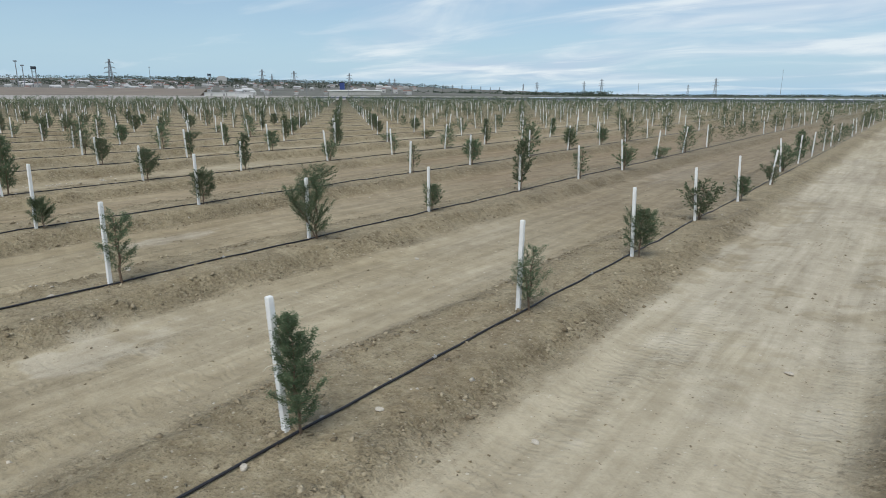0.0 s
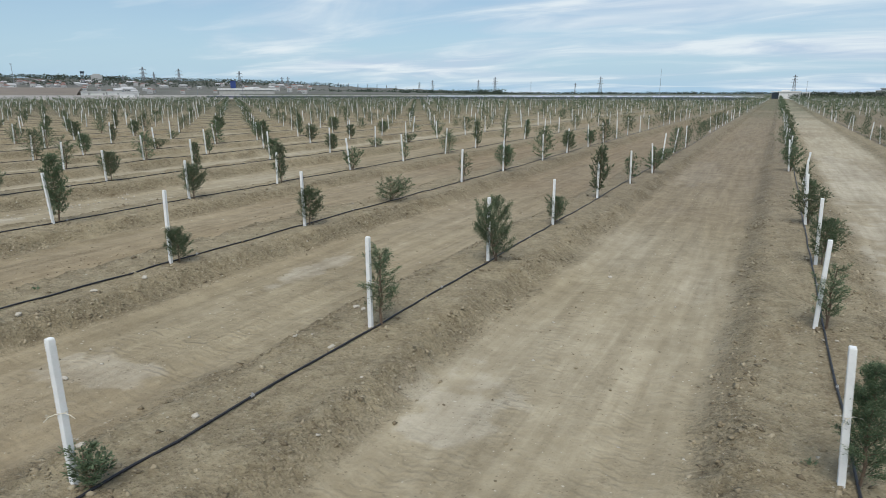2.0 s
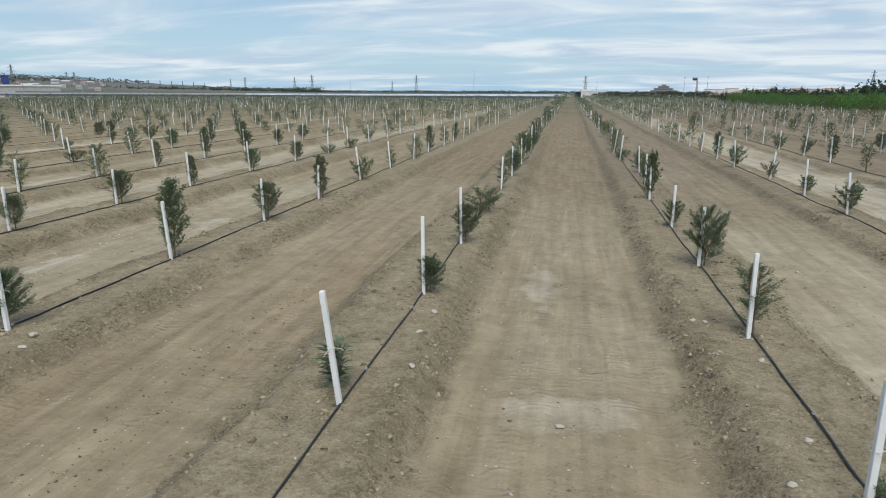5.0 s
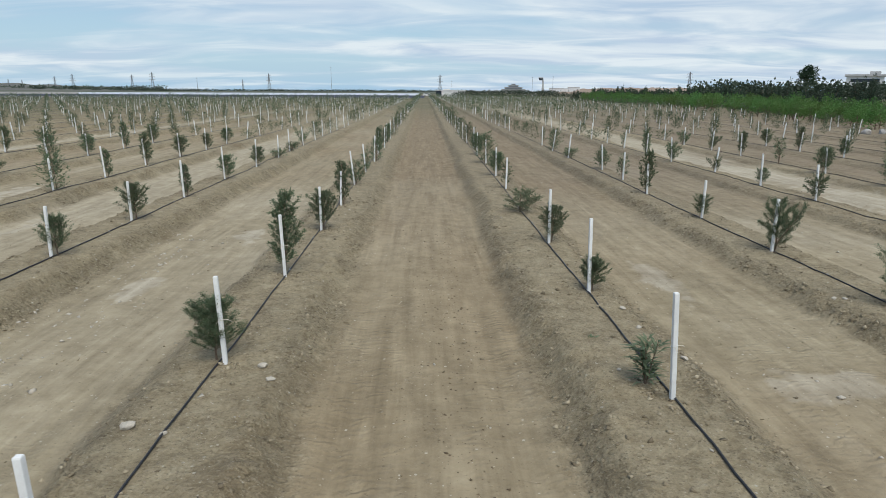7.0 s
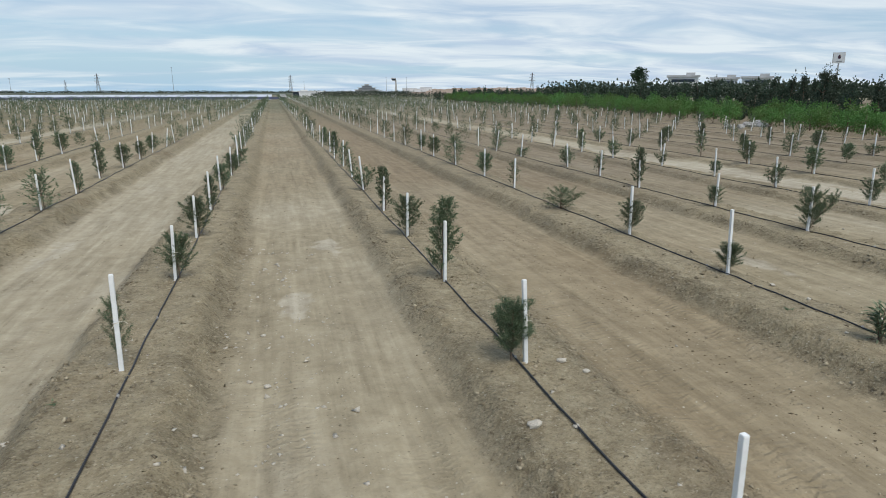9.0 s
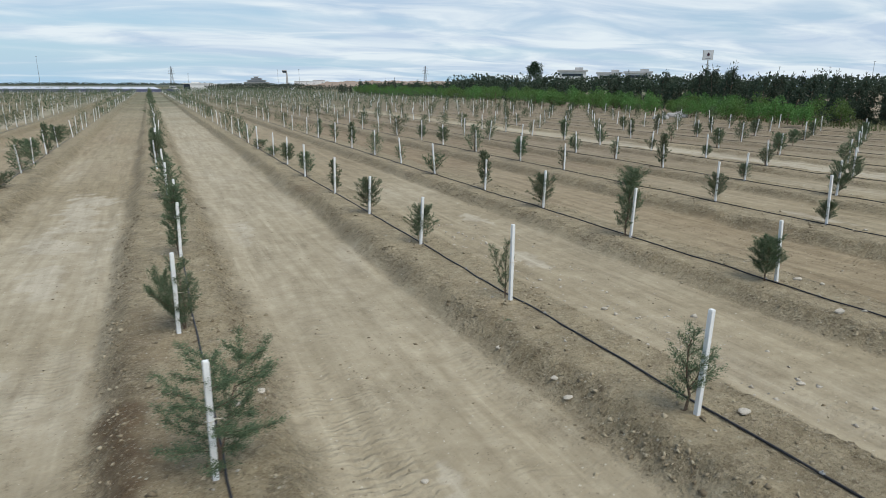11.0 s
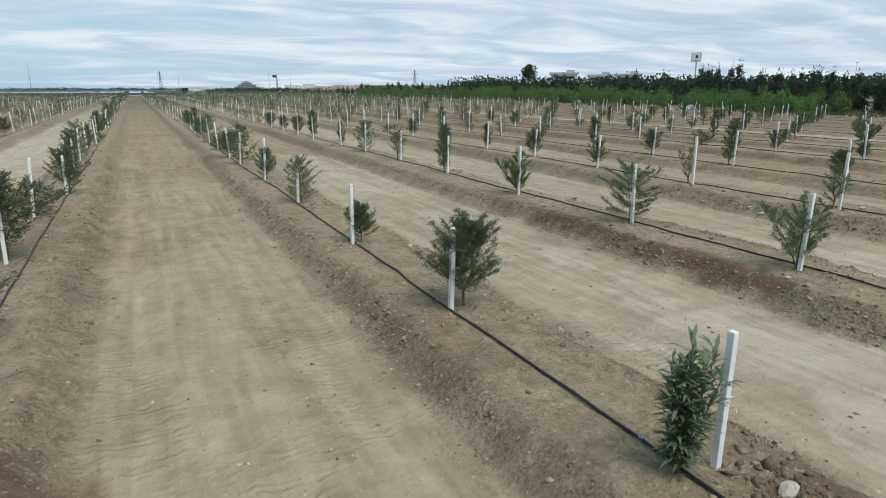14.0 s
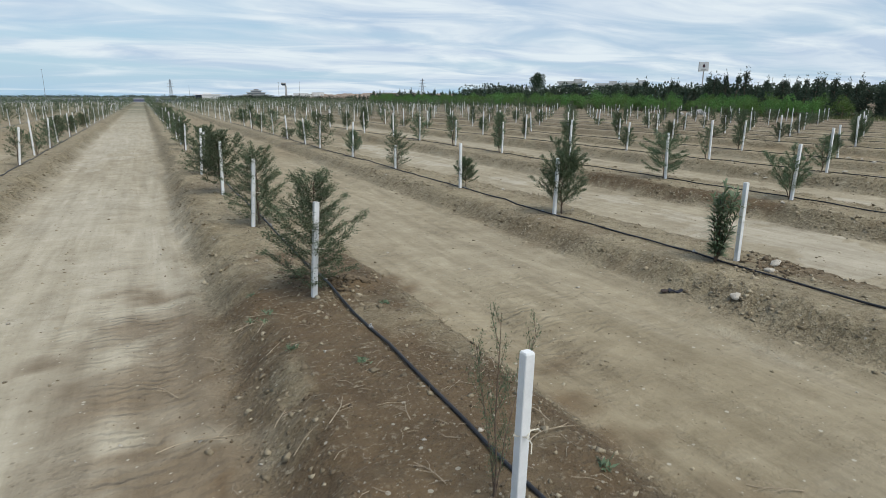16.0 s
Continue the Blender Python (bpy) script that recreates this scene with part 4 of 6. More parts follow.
# x, y and half size in metres
LOOSE = ((-11.66, -4.58, 0.075), (-11.52, -4.86, 0.055), (-12.13, -5.84, 0.045), (-12.47, -5.74, 0.08), (-8.15, -4.82, 0.035), (-7.42, -4.62, 0.05),
         (-4.08, -3.64, 0.05), (-4.49, -5.82, 0.04), (-14.7, -3.96, 0.055), (-16.69, -5.63, 0.05), (-16.74, -5.92, 0.06), (-14.32, -6.58, 0.05),
         (-19.41, -4.82, 0.06), (-19.65, -5.12, 0.05), (-15.76, -7.05, 0.07), (-16.8, -4.7, 0.045), (-23.43, -5.73, 0.055), (-20.37, -9.0, 0.05), (-22.04, -6.18, 0.035))
MORE_LOOSE = ((-23.76, -11.42, 0.075), (-23.95, -11.5, 0.06), (-24.66, -11.72, 0.07), (-2.41, 0.48, 0.045), (-7.57, -3.7, 0.05), (-7.55, -3.03, 0.055), (-6.03, -5.02, 0.05),
              (-4.42, -2.64, 0.04), (-4.16, -5.15, 0.04), (0.33, -3.23, 0.04), (0.14, -4.21, 0.04), (0.06, -3.52, 0.025), (1.28, -2.69, 0.04), (2.48, -0.46, 0.045), (-4.54, -2.6, 0.05), (-18.45, -6.45, 0.04))
rnd = random.Random(3)
for k, (x, y, r) in enumerate(LOOSE + MORE_LOOSE):
    m = pose(x, y, z_at(x, y) + 0.25 * r, rnd.uniform(-12, 12), rnd.uniform(-12, 12), rnd.uniform(0, 360)) @ Matrix.Scale(r * 0.6, 4)
    if k < 6:
        STONES[k].matrix_basis = m
    else:
        base = STONES[k % 6]
        ob = base.copy()
        scene.collection.objects.link(ob)
        ob.matrix_basis = m


def scatter(name, count, sizes, place, material, label, category, seed):
    """Many small angular lumps on the ground, as one mass."""
    rs = np.random.default_rng(seed)
    unit = np.array([(1, 0, 0), (-1, 0, 0), (0, 1, 0), (0, -1, 0), (0, 0, 1), (0, 0, -1)], float)
    tri = np.array([(0, 2, 4), (2, 1, 4), (1, 3, 4), (3, 0, 4), (2, 0, 5), (1, 2, 5), (3, 1, 5), (0, 3, 5)])
    xy = place(rs, count)
    z = height(xy[:, 0], xy[:, 1])
    r = sizes[0] * (sizes[1] / sizes[0]) ** (rs.random(len(xy)) ** 1.8)
    v = unit[None] * r[:, None, None] * rs.uniform(0.55, 1.3, (len(xy), 6, 1))
    v = v + rs.normal(size=v.shape) * 0.32 * r[:, None, None]
    v[:, :, 2] *= 0.7
    turn = rs.uniform(0, math.tau, len(xy))
    c, s = np.cos(turn)[:, None], np.sin(turn)[:, None]
    p = np.stack([c * v[:, :, 0] - s * v[:, :, 1] + xy[:, :1], s * v[:, :, 0] + c * v[:, :, 1] + xy[:, 1:2], v[:, :, 2] + (z + 0.05 * r)[:, None]], -1)
    f = (tri[None] + 6 * np.arange(len(xy))[:, None, None]).reshape(-1, 3)
    me = bpy.data.meshes.new(name)
    me.vertices.add(len(xy) * 6)
    me.vertices.foreach_set("co", p.reshape(-1).astype(np.float32))
    me.loops.add(f.size)
    me.loops.foreach_set("vertex_index", f.reshape(-1).astype(np.int32))
    me.polygons.add(len(f))
    me.polygons.foreach_set("loop_start", (np.arange(len(f)) * 3).astype(np.int32))
    me.update()
    me.materials.append(material)
    tagged(new(name, me), label, category, kind="stuff")


def patchy(rs, xy, cell, seed, low):
    """Keeps the places where a slow noise is high, so that lumps lie in drifts."""
    return xy[grid_noise(xy[:, 0], xy[:, 1], cell, seed) + 0.5 * rs.normal(size=len(xy)) > low]


def on_banks(rs, n):
    row = rs.integers(0, 9, n)
    u = np.sign(rs.random(n) - 0.5) * np.abs(rs.normal(0.68, 0.12, n))
    keep = (row != 7) | (rs.random(n) < 0.35)
    row, u, n = row[keep], u[keep], int(keep.sum())
    return patchy(rs, np.stack([-4.0 * row + u, -14 + 20 * rs.random(n) ** 1.2], -1), 0.6, 61, 0.0)


def on_ridges(rs, n):
    row = rs.integers(0, 9, n)
    return np.stack([-4.0 * row + rs.normal(0, 0.42, n), -15 + 24 * rs.random(n) ** 1.2], -1)


def windrows(rs, n):
    """Crumbs pushed aside by wheels, in broken lines along the lanes."""
    row = rs.integers(0, 9, n)
    u = rs.choice((1.03, 1.55, 1.92, 2.1, 2.45, 2.97), n) + rs.normal(0, 0.055, n)
    y = -15 + 24 * rs.random(n) ** 1.2
    return patchy(rs, np.stack([-4.0 * row + u + 0.12 * grid_noise(row * 7.0, y, 2.5, 63), y], -1), 0.9, 62, 0.1)


def anywhere(rs, n):
    return np.stack([rs.uniform(-34, 4, n), -15 + 27 * rs.random(n) ** 1.2], -1)


def by_stakes(rs, n):
    row, j = rs.integers(0, 8, n), rs.integers(-5, 4, n)
    a, d = rs.uniform(0, math.tau, n), np.abs(rs.normal(0.22, 0.14, n))
    return np.stack([-4.0 * row + d * np.cos(a), FIRST + SHEAR * row + STEP * j + d * np.sin(a)], -1)


scatter("soil_clods", 46000, (0.008, 0.034), on_banks, CLOD, "crumbled dry clods along the ridge banks", "clods", 41)
scatter("ridge_crumbs", 9000, (0.006, 0.036), on_ridges, CLOD, "small dry clods on top of the ridges", "crumbs", 42)
scatter("soil_crumbs", 4000, (0.005, 0.02), anywhere, CLOD, "small soil crumbs on the driven lanes", "crumbs", 43)
scatter("pushed_crumbs", 12000, (0.005, 0.022), windrows, CLOD, "crumbs pushed into broken lines by wheels", "crumbs", 49)
scatter("dug_soil", 5500, (0.008, 0.034), by_stakes, CLOD, "loose dug clods round the saplings", "clods", 44)


def stony_lane(rs, n):
    return np.stack([rs.normal(-14.6, 0.45, n), rs.uniform(-8, 2.5, n)], -1)


def crumbly_lane(rs, n):
    return np.stack([rs.normal(-9.75, 0.26, n), rs.uniform(-9, 3, n)], -1)


def on_mounds(rs, n):
    k = rs.integers(0, len(MOUNDS), n)
    return np.array(MOUNDS)[k, :2] + rs.normal(0, 0.15, (n, 2))


scatter("lane_rubble", 330, (0.008, 0.042), stony_lane, STONE, "pale stones strewn along a driven lane", "gravel", 47)
DAMP_CLOD = plain("dark_damp_clods", (0.14, 0.105, 0.065), 0.95, vary=0.35, scale=9)
def row_end(rs, n):
    return patchy(rs, np.stack([rs.normal(-28.1, 0.5, n), rs.uniform(-14.6, -10.2, n)], -1), 0.3, 64, 0.1)


scatter("turned_clods", 2600, (0.004, 0.017), row_end, DAMP_CLOD, "dark turned lumps on the damp end of the ridge", "clods", 51)
scatter("dug_mounds", 420, (0.01, 0.045), on_mounds, DAMP_CLOD, "dark lumps of soil dug out beside the saplings", "clods", 50)
scatter("lane_crumbs", 600, (0.005, 0.018), crumbly_lane, DAMP_CLOD, "dark crumbled clods along a wheel track", "crumbs", 48)
scatter("pale_gravel", 1300, (0.005, 0.024), anywhere, STONE, "scattered pale gravel on the dry soil", "gravel", 45)
scatter("bank_gravel", 1000, (0.005, 0.028), on_ridges, STONE, "scattered pale gravel on the ridges", "gravel", 46)


def twig(seed, length):
    """A dry forked twig lying flat."""
    rs = np.random.default_rng(seed)
    vs, fs = [], []
    pts = [np.array((length * (s - 0.5), 0.05 * length * math.sin(4 * s + seed), 0.012 + 0.01 * math.sin(5 * s))) for s in np.linspace(0, 1, 7)]
    stem(vs, fs, pts, 0.0036, 0.0018, 4)
    for k in range(3):
        a = pts[2 + k]
        d = np.array((rs.uniform(0.5, 1), rs.choice((-1, 1)) * rs.uniform(0.4, 0.9), rs.uniform(0.0, 0.2)))
        stem(vs, fs, [a, a + d * length * 0.15, a + d * length * 0.27 + np.array((0.02, 0, -0.01))], 0.0022, 0.0011, 4)
    return vs, fs


for k, (x, y, length, turn) in enumerate(((-29.05, -12.06, 0.45, 5), (-29.2, -11.28, 0.3, 120), (-28.66, -12.2, 0.25, 70), (-28.42, -12.45, 0.3, 60), (-28.6, -10.78, 0.3, 30),
                                          (-25.05, -11.65, 0.4, 200), (-26.62, -13.6, 0.25, 140), (-27.55, -13.05, 0.3, 20), (-27.5, -12.85, 0.25, 100), (-28.55, -10.9, 0.26, 75), (-28.48, -10.75, 0.32, 150), (-28.62, -10.65, 0.24, 210), (-28.9, -11.0, 0.18, 300), (-28.1, -12.6, 0.2, 80), (-28.2, -13.1, 0.22, 110))):
    ob = part("dry_twig", twig(k, length), STRAW)
    ob.matrix_basis = pose(x, y, z_at(x, y) + 0.004, 0, 0, turn)
    tagged(ob, "bleached forked dry twig lying on the soil", "twig", "dry twigs on the ground")


def litter(x, y):
    """A torn strip of dark rubber: a flat blade with a crumpled end."""
    root = new("rubber_scrap")
    root.matrix_basis = pose(x, y, z_at(x, y) + 0.012, 0, 0, -12)
    dark = plain("dark_rubber", (0.022, 0.022, 0.03), 0.6, vary=0.4, scale=20)
    bm = bmesh.new()
    rows = []
    for k in range(9):
        s = k / 8
        w = 0.028 * (1 - 0.5 * abs(s - 0.4))
        rows.append([bm.verts.new((0.15 * s, sgn * w + 0.01 * math.sin(6 * s), 0.012 * math.sin(7 * s) + z)) for sgn, z in ((-1, 0), (1, 0.004), (1, 0.016), (-1, 0.012))])
    for a, b in zip(rows, rows[1:]):
        for q in range(4):
            bm.faces.new((a[q], a[(q + 1) % 4], b[(q + 1) % 4], b[q]))
    part("strip", bm, dark, root)
    lump = part("crumpled_end", pebble(9, 0.7), plain("brown_rubber", (0.05, 0.035, 0.03), 0.7, vary=0.4, scale=20), root)
    lump.matrix_basis = pose(-0.035, 0.01, 0.012) @ Matrix.Scale(0.032, 4)
    tagged(root, "torn scrap of dark rubber lying on the lane", "litter")


litter(-24.88, -11.17)


def flower_weed(x, y):
    """A small weed with two yellow flowers."""
    root = new("flowering_weed")
    root.matrix_basis = pose(x, y, z_at(x, y))
    rs = np.random.default_rng(8)
    vs, fs = [], []
    for k in range(46):
        c = rs.uniform(0, math.tau)
        d = np.array((math.cos(c), math.sin(c), rs.uniform(0.2, 0.9)))
        blade(vs, fs, np.array((0.0, 0.0, 0.01)) + rs.normal(size=3) * 0.01, d / np.linalg.norm(d), rs.uniform(0.04, 0.09), rs.uniform(0.005, 0.011), rs)
    part("leaves", (vs, fs), OLEANDER, root)
    gold = plain("yellow_petals", (0.75, 0.62, 0.04), 0.7, vary=0.15, scale=30)
    for fx, fy, fz in ((0.02, 0.07, 0.10), (-0.05, 0.0, 0.08)):
        v, f = [], []
        stem(v, f, [np.array((0.0, 0.0, 0.0)), np.array((fx * 0.6, fy * 0.6, fz * 0.6)), np.array((fx, fy, fz))], 0.003, 0.002, 4)
        part("stalk", (v, f), OLEANDER, root)
        bm = bmesh.new()
        for q in range(9):
            a, b = q * math.tau / 9, (q + 0.8) * math.tau / 9
            bm.faces.new([bm.verts.new(p) for p in ((0, 0, 0.004), (0.02 * math.cos(a), 0.02 * math.sin(a), 0), (0.026 * math.cos((a + b) / 2), 0.026 * math.sin((a + b) / 2), 0.002), (0.02 * math.cos(b), 0.02 * math.sin(b), 0))])
        part("flower", bm, gold, root, "open yellow flower").matrix_basis = pose(fx, fy, fz)
    tagged(root, "small green weed with two yellow flowers", "weed")


flower_weed(-23.1, -7.06)


def tuft(k, x, y):
    rs = np.random.default_rng(k)
    vs, fs = [], []
    for q in range(26):
        c = rs.uniform(0, math.tau)
        d = np.array((math.cos(c), math.sin(c), rs.uniform(0.2, 1.2)))
        blade(vs, fs, rs.normal(size=3) * np.array((0.02, 0.02, 0.0)), d / np.linalg.norm(d), rs.uniform(0.02, 0.06), rs.uniform(0.003, 0.008), rs)
    ob = part("weed_tuft", (vs, fs), OLEANDER)
    ob.matrix_basis = pose(x, y, z_at(x, y))
    tagged(ob, "tiny green weed sprouting from the bare ridge", "weed", "small weeds on the ridges")


for k, (x, y) in enumerate(((-28.45, -11.5), (-28.1, -11.9), (-27.5, -13.4), (-28.5, -10.2), (-28.5, -10.8), (-28.58, -10.7), (-28.45, -10.72), (-0.15, -3.6), (-27.6, -10.9), (-16.5, -4.4), (-8.2, -4.0), (-19.7, -7.4))):
    tuft(k, x, y)


def straw():
    """Dry straws and root ends strewn over the ridges near the row ends."""
    rs = np.random.default_rng(77)
    vs, fs = [], []
    for k in range(520):
        row = rs.integers(0, 8) if k < 260 else 7
        x = -ROW * row + rs.normal(0, 0.5)
        y = rs.uniform(-12, 2) if k < 260 else rs.uniform(-14.5, -8.5)
        ln, c = rs.uniform(0.03, 0.16), rs.uniform(0, math.tau)
        d = np.array((math.cos(c), math.sin(c), 0.0))
        side = np.array((-d[1], d[0], 0.0)) * rs.normal(0, 0.25)
        p = np.array((x, y, z_at(x, y) + 0.006))
        q = p + (d + side) * ln * 0.5
        r = p + d * ln
        q[2], r[2] = z_at(q[0], q[1]) + 0.012, z_at(r[0], r[1]) + 0.006
        stem(vs, fs, [p, q, r], 0.0022, 0.0012, 3)
    tagged(part("dry_straw", (vs, fs), STRAW), "bleached dry straws strewn over the ridges", "straw", kind="stuff")


straw()


# ---- hedge and pines along the east side ----
def leaf_cloud(seed, parts, count, size, width):
    """Many small leaves round a set of limbs: each part is a centre, a radius and a squash."""
    rs = np.random.default_rng(seed)
    vs, fs = [], []
    total = sum(r ** 2 for _, r, _ in parts)
    for c, r, squash in parts:
        n = max(6, int(count * r * r / total))
        d = rs.normal(size=(n, 3))
        d /= np.linalg.norm(d, axis=1)[:, None]
        p = np.array(c) + d * (r * rs.uniform(0.45, 1.0, n) ** 0.6 * (1 + 0.25 * np.sin(5 * d[:, 0] + 7 * d[:, 2] + seed)))[:, None] * np.array((1, 1, squash))
        e = d * 0.6 + rs.normal(size=(n, 3)) * 0.7 + np.array((0, 0, 0.35))
        e /= np.linalg.norm(e, axis=1)[:, None]
        side = np.cross(e, rs.normal(size=(n, 3)))
        side /= np.linalg.norm(side, axis=1)[:, None]
        ln, w = size * rs.uniform(0.6, 1.4, n)[:, None], width * rs.uniform(0.6, 1.4, n)[:, None]
        vs.append(np.stack([p, p + e * ln * 0.45 + side * w, p + e * ln, p + e * ln * 0.45 - side * w], 1).reshape(-1, 3))
    vs = np.concatenate(vs)
    fs = np.arange(len(vs)).reshape(-1, 4).tolist()
    vs = vs.tolist()
    return vs, fs


def woody(seed, tall, spread, limbs, clear, thick):
    """A forked trunk; returns its mesh and the tips of its limbs."""
    rs = np.random.default_rng(seed)
    vs, fs, tips = [], [], []
    trunk = [np.array((0.06 * tall * math.sin(2 * s + seed) * s, 0.05 * tall * math.cos(3 * s + seed) * s, tall * s - 0.1)) for s in np.linspace(0, 1, 7)]
    stem(vs, fs, trunk, thick, thick * 0.25, 6)
    for k in range(limbs):
        s = clear + (1 - clear) * (k + rs.random()) / limbs
        q = min(int(s * 6), 5)
        a = trunk[q] + (trunk[q + 1] - trunk[q]) * (s * 6 - q)
        c = k * 2.4 + rs.uniform(-0.4, 0.4)
        reach = spread * (1.05 - 0.7 * s) * rs.uniform(0.6, 1.1)
        tip = a + np.array((math.cos(c) * reach, math.sin(c) * reach, reach * rs.uniform(0.25, 0.8)))
        stem(vs, fs, [a, (a + tip) / 2 + np.array((0, 0, -0.06 * reach)), tip], thick * 0.4, thick * 0.12, 4)
        tips.append(tip)
    return (vs, fs), tips, trunk


def mesh_of(name, data, material):
    me = bpy.data.meshes.new(name)
    me.from_pydata([tuple(p) for p in data[0]], [], data[1])
    me.update()
    me.materials.append(material)
    return me


def shrub_kind(seed):
    rs = np.random.default_rng(seed)
    wood, tips, trunk = woody(seed, 1.7, 1.25, 11, 0.15, 0.05)
    parts = [(t + rs.normal(size=3) * 0.15, rs.uniform(0.3, 0.55), 0.85) for t in tips] + [(trunk[-1], 0.5, 1.1), (trunk[4], 0.55, 0.9)]
    return mesh_of("trunk", wood, BARK), mesh_of("foliage", leaf_cloud(seed, parts, 1050, 0.17, 0.038), SHRUB_LEAF)


def pine_kind(seed, count, size):
    """A young pine: whorls of dark boughs that narrow towards a pointed top."""
    rs = np.random.default_rng(seed)
    wood, tips, trunk = woody(seed, 4.4, 1.0, 18, 0.1, 0.09)
    parts = [(trunk[-1] + np.array((0, 0, 0.35)), 0.2, 2.4)]
    for k in range(26):
        s = 0.06 + 0.94 * (k + rs.random()) / 26
        q = min(int(s * 6), 5)
        a = trunk[q] + (trunk[q + 1] - trunk[q]) * (s * 6 - q)
        c, out = rs.uniform(0, math.tau), 1.25 * (1.03 - s) ** 0.7 * rs.uniform(0.3, 1.0)
        parts.append((a + np.array((out * math.cos(c), out * math.sin(c), 0.15 * out)), rs.uniform(0.3, 0.55) * (1.25 - 0.6 * s), 0.75))
    return mesh_of("trunk", wood, BARK), mesh_of("foliage", leaf_cloud(seed, parts, count, size, size * 0.2), PINE_LEAF)


SHRUBS, PINES = [shrub_kind(60 + k) for k in range(5)], [pine_kind(80 + k, 1700, 0.29) for k in range(5)]
FAR_PINES = [pine_kind(90 + k, 750, 0.42) for k in range(4)]


def tree(name, kinds, k, x, y, scale, turn, label, category, group, tall=1.0):
    root = new(name)
    root.matrix_basis = pose(x, y, -0.17, 0, 0, turn) @ Matrix.Diagonal((scale, scale, scale * tall, 1))
    share("trunk", kinds[k][0], root)
    share("foliage", kinds[k][1], root)
    return tagged(root, label, category, group)


rnd = random.Random(21)
y = 20.5
while y < 176:
    for line in range(2):
        x = float(edge(y)) + 1.2 + 3.4 * line + rnd.uniform(-0.7, 0.7)
        if rnd.random() < 0.9:
            tree("hedge_shrub", SHRUBS, rnd.randrange(5), x, y + rnd.uniform(-0.8, 0.8), rnd.uniform(0.68, 1.0) * (1 + 0.3 * min(1.0, max(0.0, (y - 35) / 40))), rnd.uniform(0, 360),
                 "fresh green leafy shrub with several thin stems", "shrub", "green shrubs along the field edge")
    y += 1.7 if y < 70 else 2.6
y = -6.0
while y < 215:
    for line in range(4 if y < 60 else 3):
        x = float(edge(y)) + (7.6 if y > 20 else 9.0) + 2.9 * line + rnd.uniform(-1.3, 1.3)
        if line == 0 and rnd.random() < 0.2:
            continue
        tree("pine_tree", PINES if y < 62 else FAR_PINES, rnd.randrange(4), x, y + rnd.uniform(-1.3, 1.3), rnd.uniform(0.62, 0.82), rnd.uniform(0, 360),
             "dark green young pine with a pointed dense crown", "tree", "dark pines behind the shrubs", rnd.uniform(0.8, 1.3))
    y += 3.0 if y < 60 else 5.0

for az, far, scale in ((47.9, 150, 1.5), (48.6, 155, 1.45), (44.6, 150, 1.3), (52.5, 120, 1.0), (57.5, 100, 0.9)):
    tree("pine_tree", PINES, int(far) % 4, -20 + far * math.sin(radians(az)), -8 + far * math.cos(radians(az)), scale, az * 40, "tall dark pine standing above the wood", "tree", "dark pines behind the shrubs")


def meadow():
    """Rough grass between the field edge and the pines."""
    rs = np.random.default_rng(55)
    n = 9000
    y = -10 + 42 * rs.random(n)
    x = edge(y) + 2.5 + 13 * rs.random(n)
    turn, ln = rs.uniform(0, math.tau, n), rs.uniform(0.15, 0.45, n)
    keep = grid_noise(x, y, 1.6, 71) + 0.6 * rs.normal(size=n) > -0.3
    x, y, turn, ln = x[keep], y[keep], turn[keep], ln[keep]
    z = np.full(len(x), -0.18)
    dx, dy = np.cos(turn), np.sin(turn)
    w = 0.035
    vs = np.stack([np.stack([x - w * dy, y + w * dx, z], -1), np.stack([x + w * dy, y - w * dx, z], -1), np.stack([x + 0.5 * ln * dx, y + 0.5 * ln * dy, z + ln], -1)], 1).reshape(-1, 3)
    fs = np.arange(len(vs)).reshape(-1, 3).tolist()
    tagged(part("rough_grass", (vs.tolist(), fs), foliage("rough_green_grass", (0.07, 0.095, 0.035), (0.11, 0.14, 0.05), (0.18, 0.19, 0.085), 0.5)), "rough green grass at the foot of the pines", "grass", kind="stuff")


meadow()

REF = (-12.0, -10.0)


def polar(az, dist):
    return REF[0] + dist * math.sin(radians(az)), REF[1] + dist * math.cos(radians(az))


def up(dist, el):
    """Height that stands el degrees over the eye's level at that distance."""
    return 2.5 + dist * math.tan(radians(el))


def tall_tree(x, y):
    """One broad tree that stands over the pines."""
    root = new("tall_tree")
    root.matrix_basis = pose(x, y, -0.17)
    wood, tips, trunk = woody(7, 12.0, 4.6, 13, 0.45, 0.28)
    rs = np.random.default_rng(4)
    part("trunk", wood, BARK, root)
    part("crown", leaf_cloud(5, [(t, rs.uniform(1.2, 2.1), 0.8) for t in tips] + [(trunk[-1], 1.9, 1.0), (trunk[5], 2.2, 1.0)], 2600, 0.7, 0.16), foliage("dark_broad_leaves", (0.016, 0.032, 0.016), (0.03, 0.058, 0.028), (0.05, 0.085, 0.04), 0.4), root)
    tagged(root, "tall dark green tree standing above the pines", "tree")


tall_tree(148, 250)


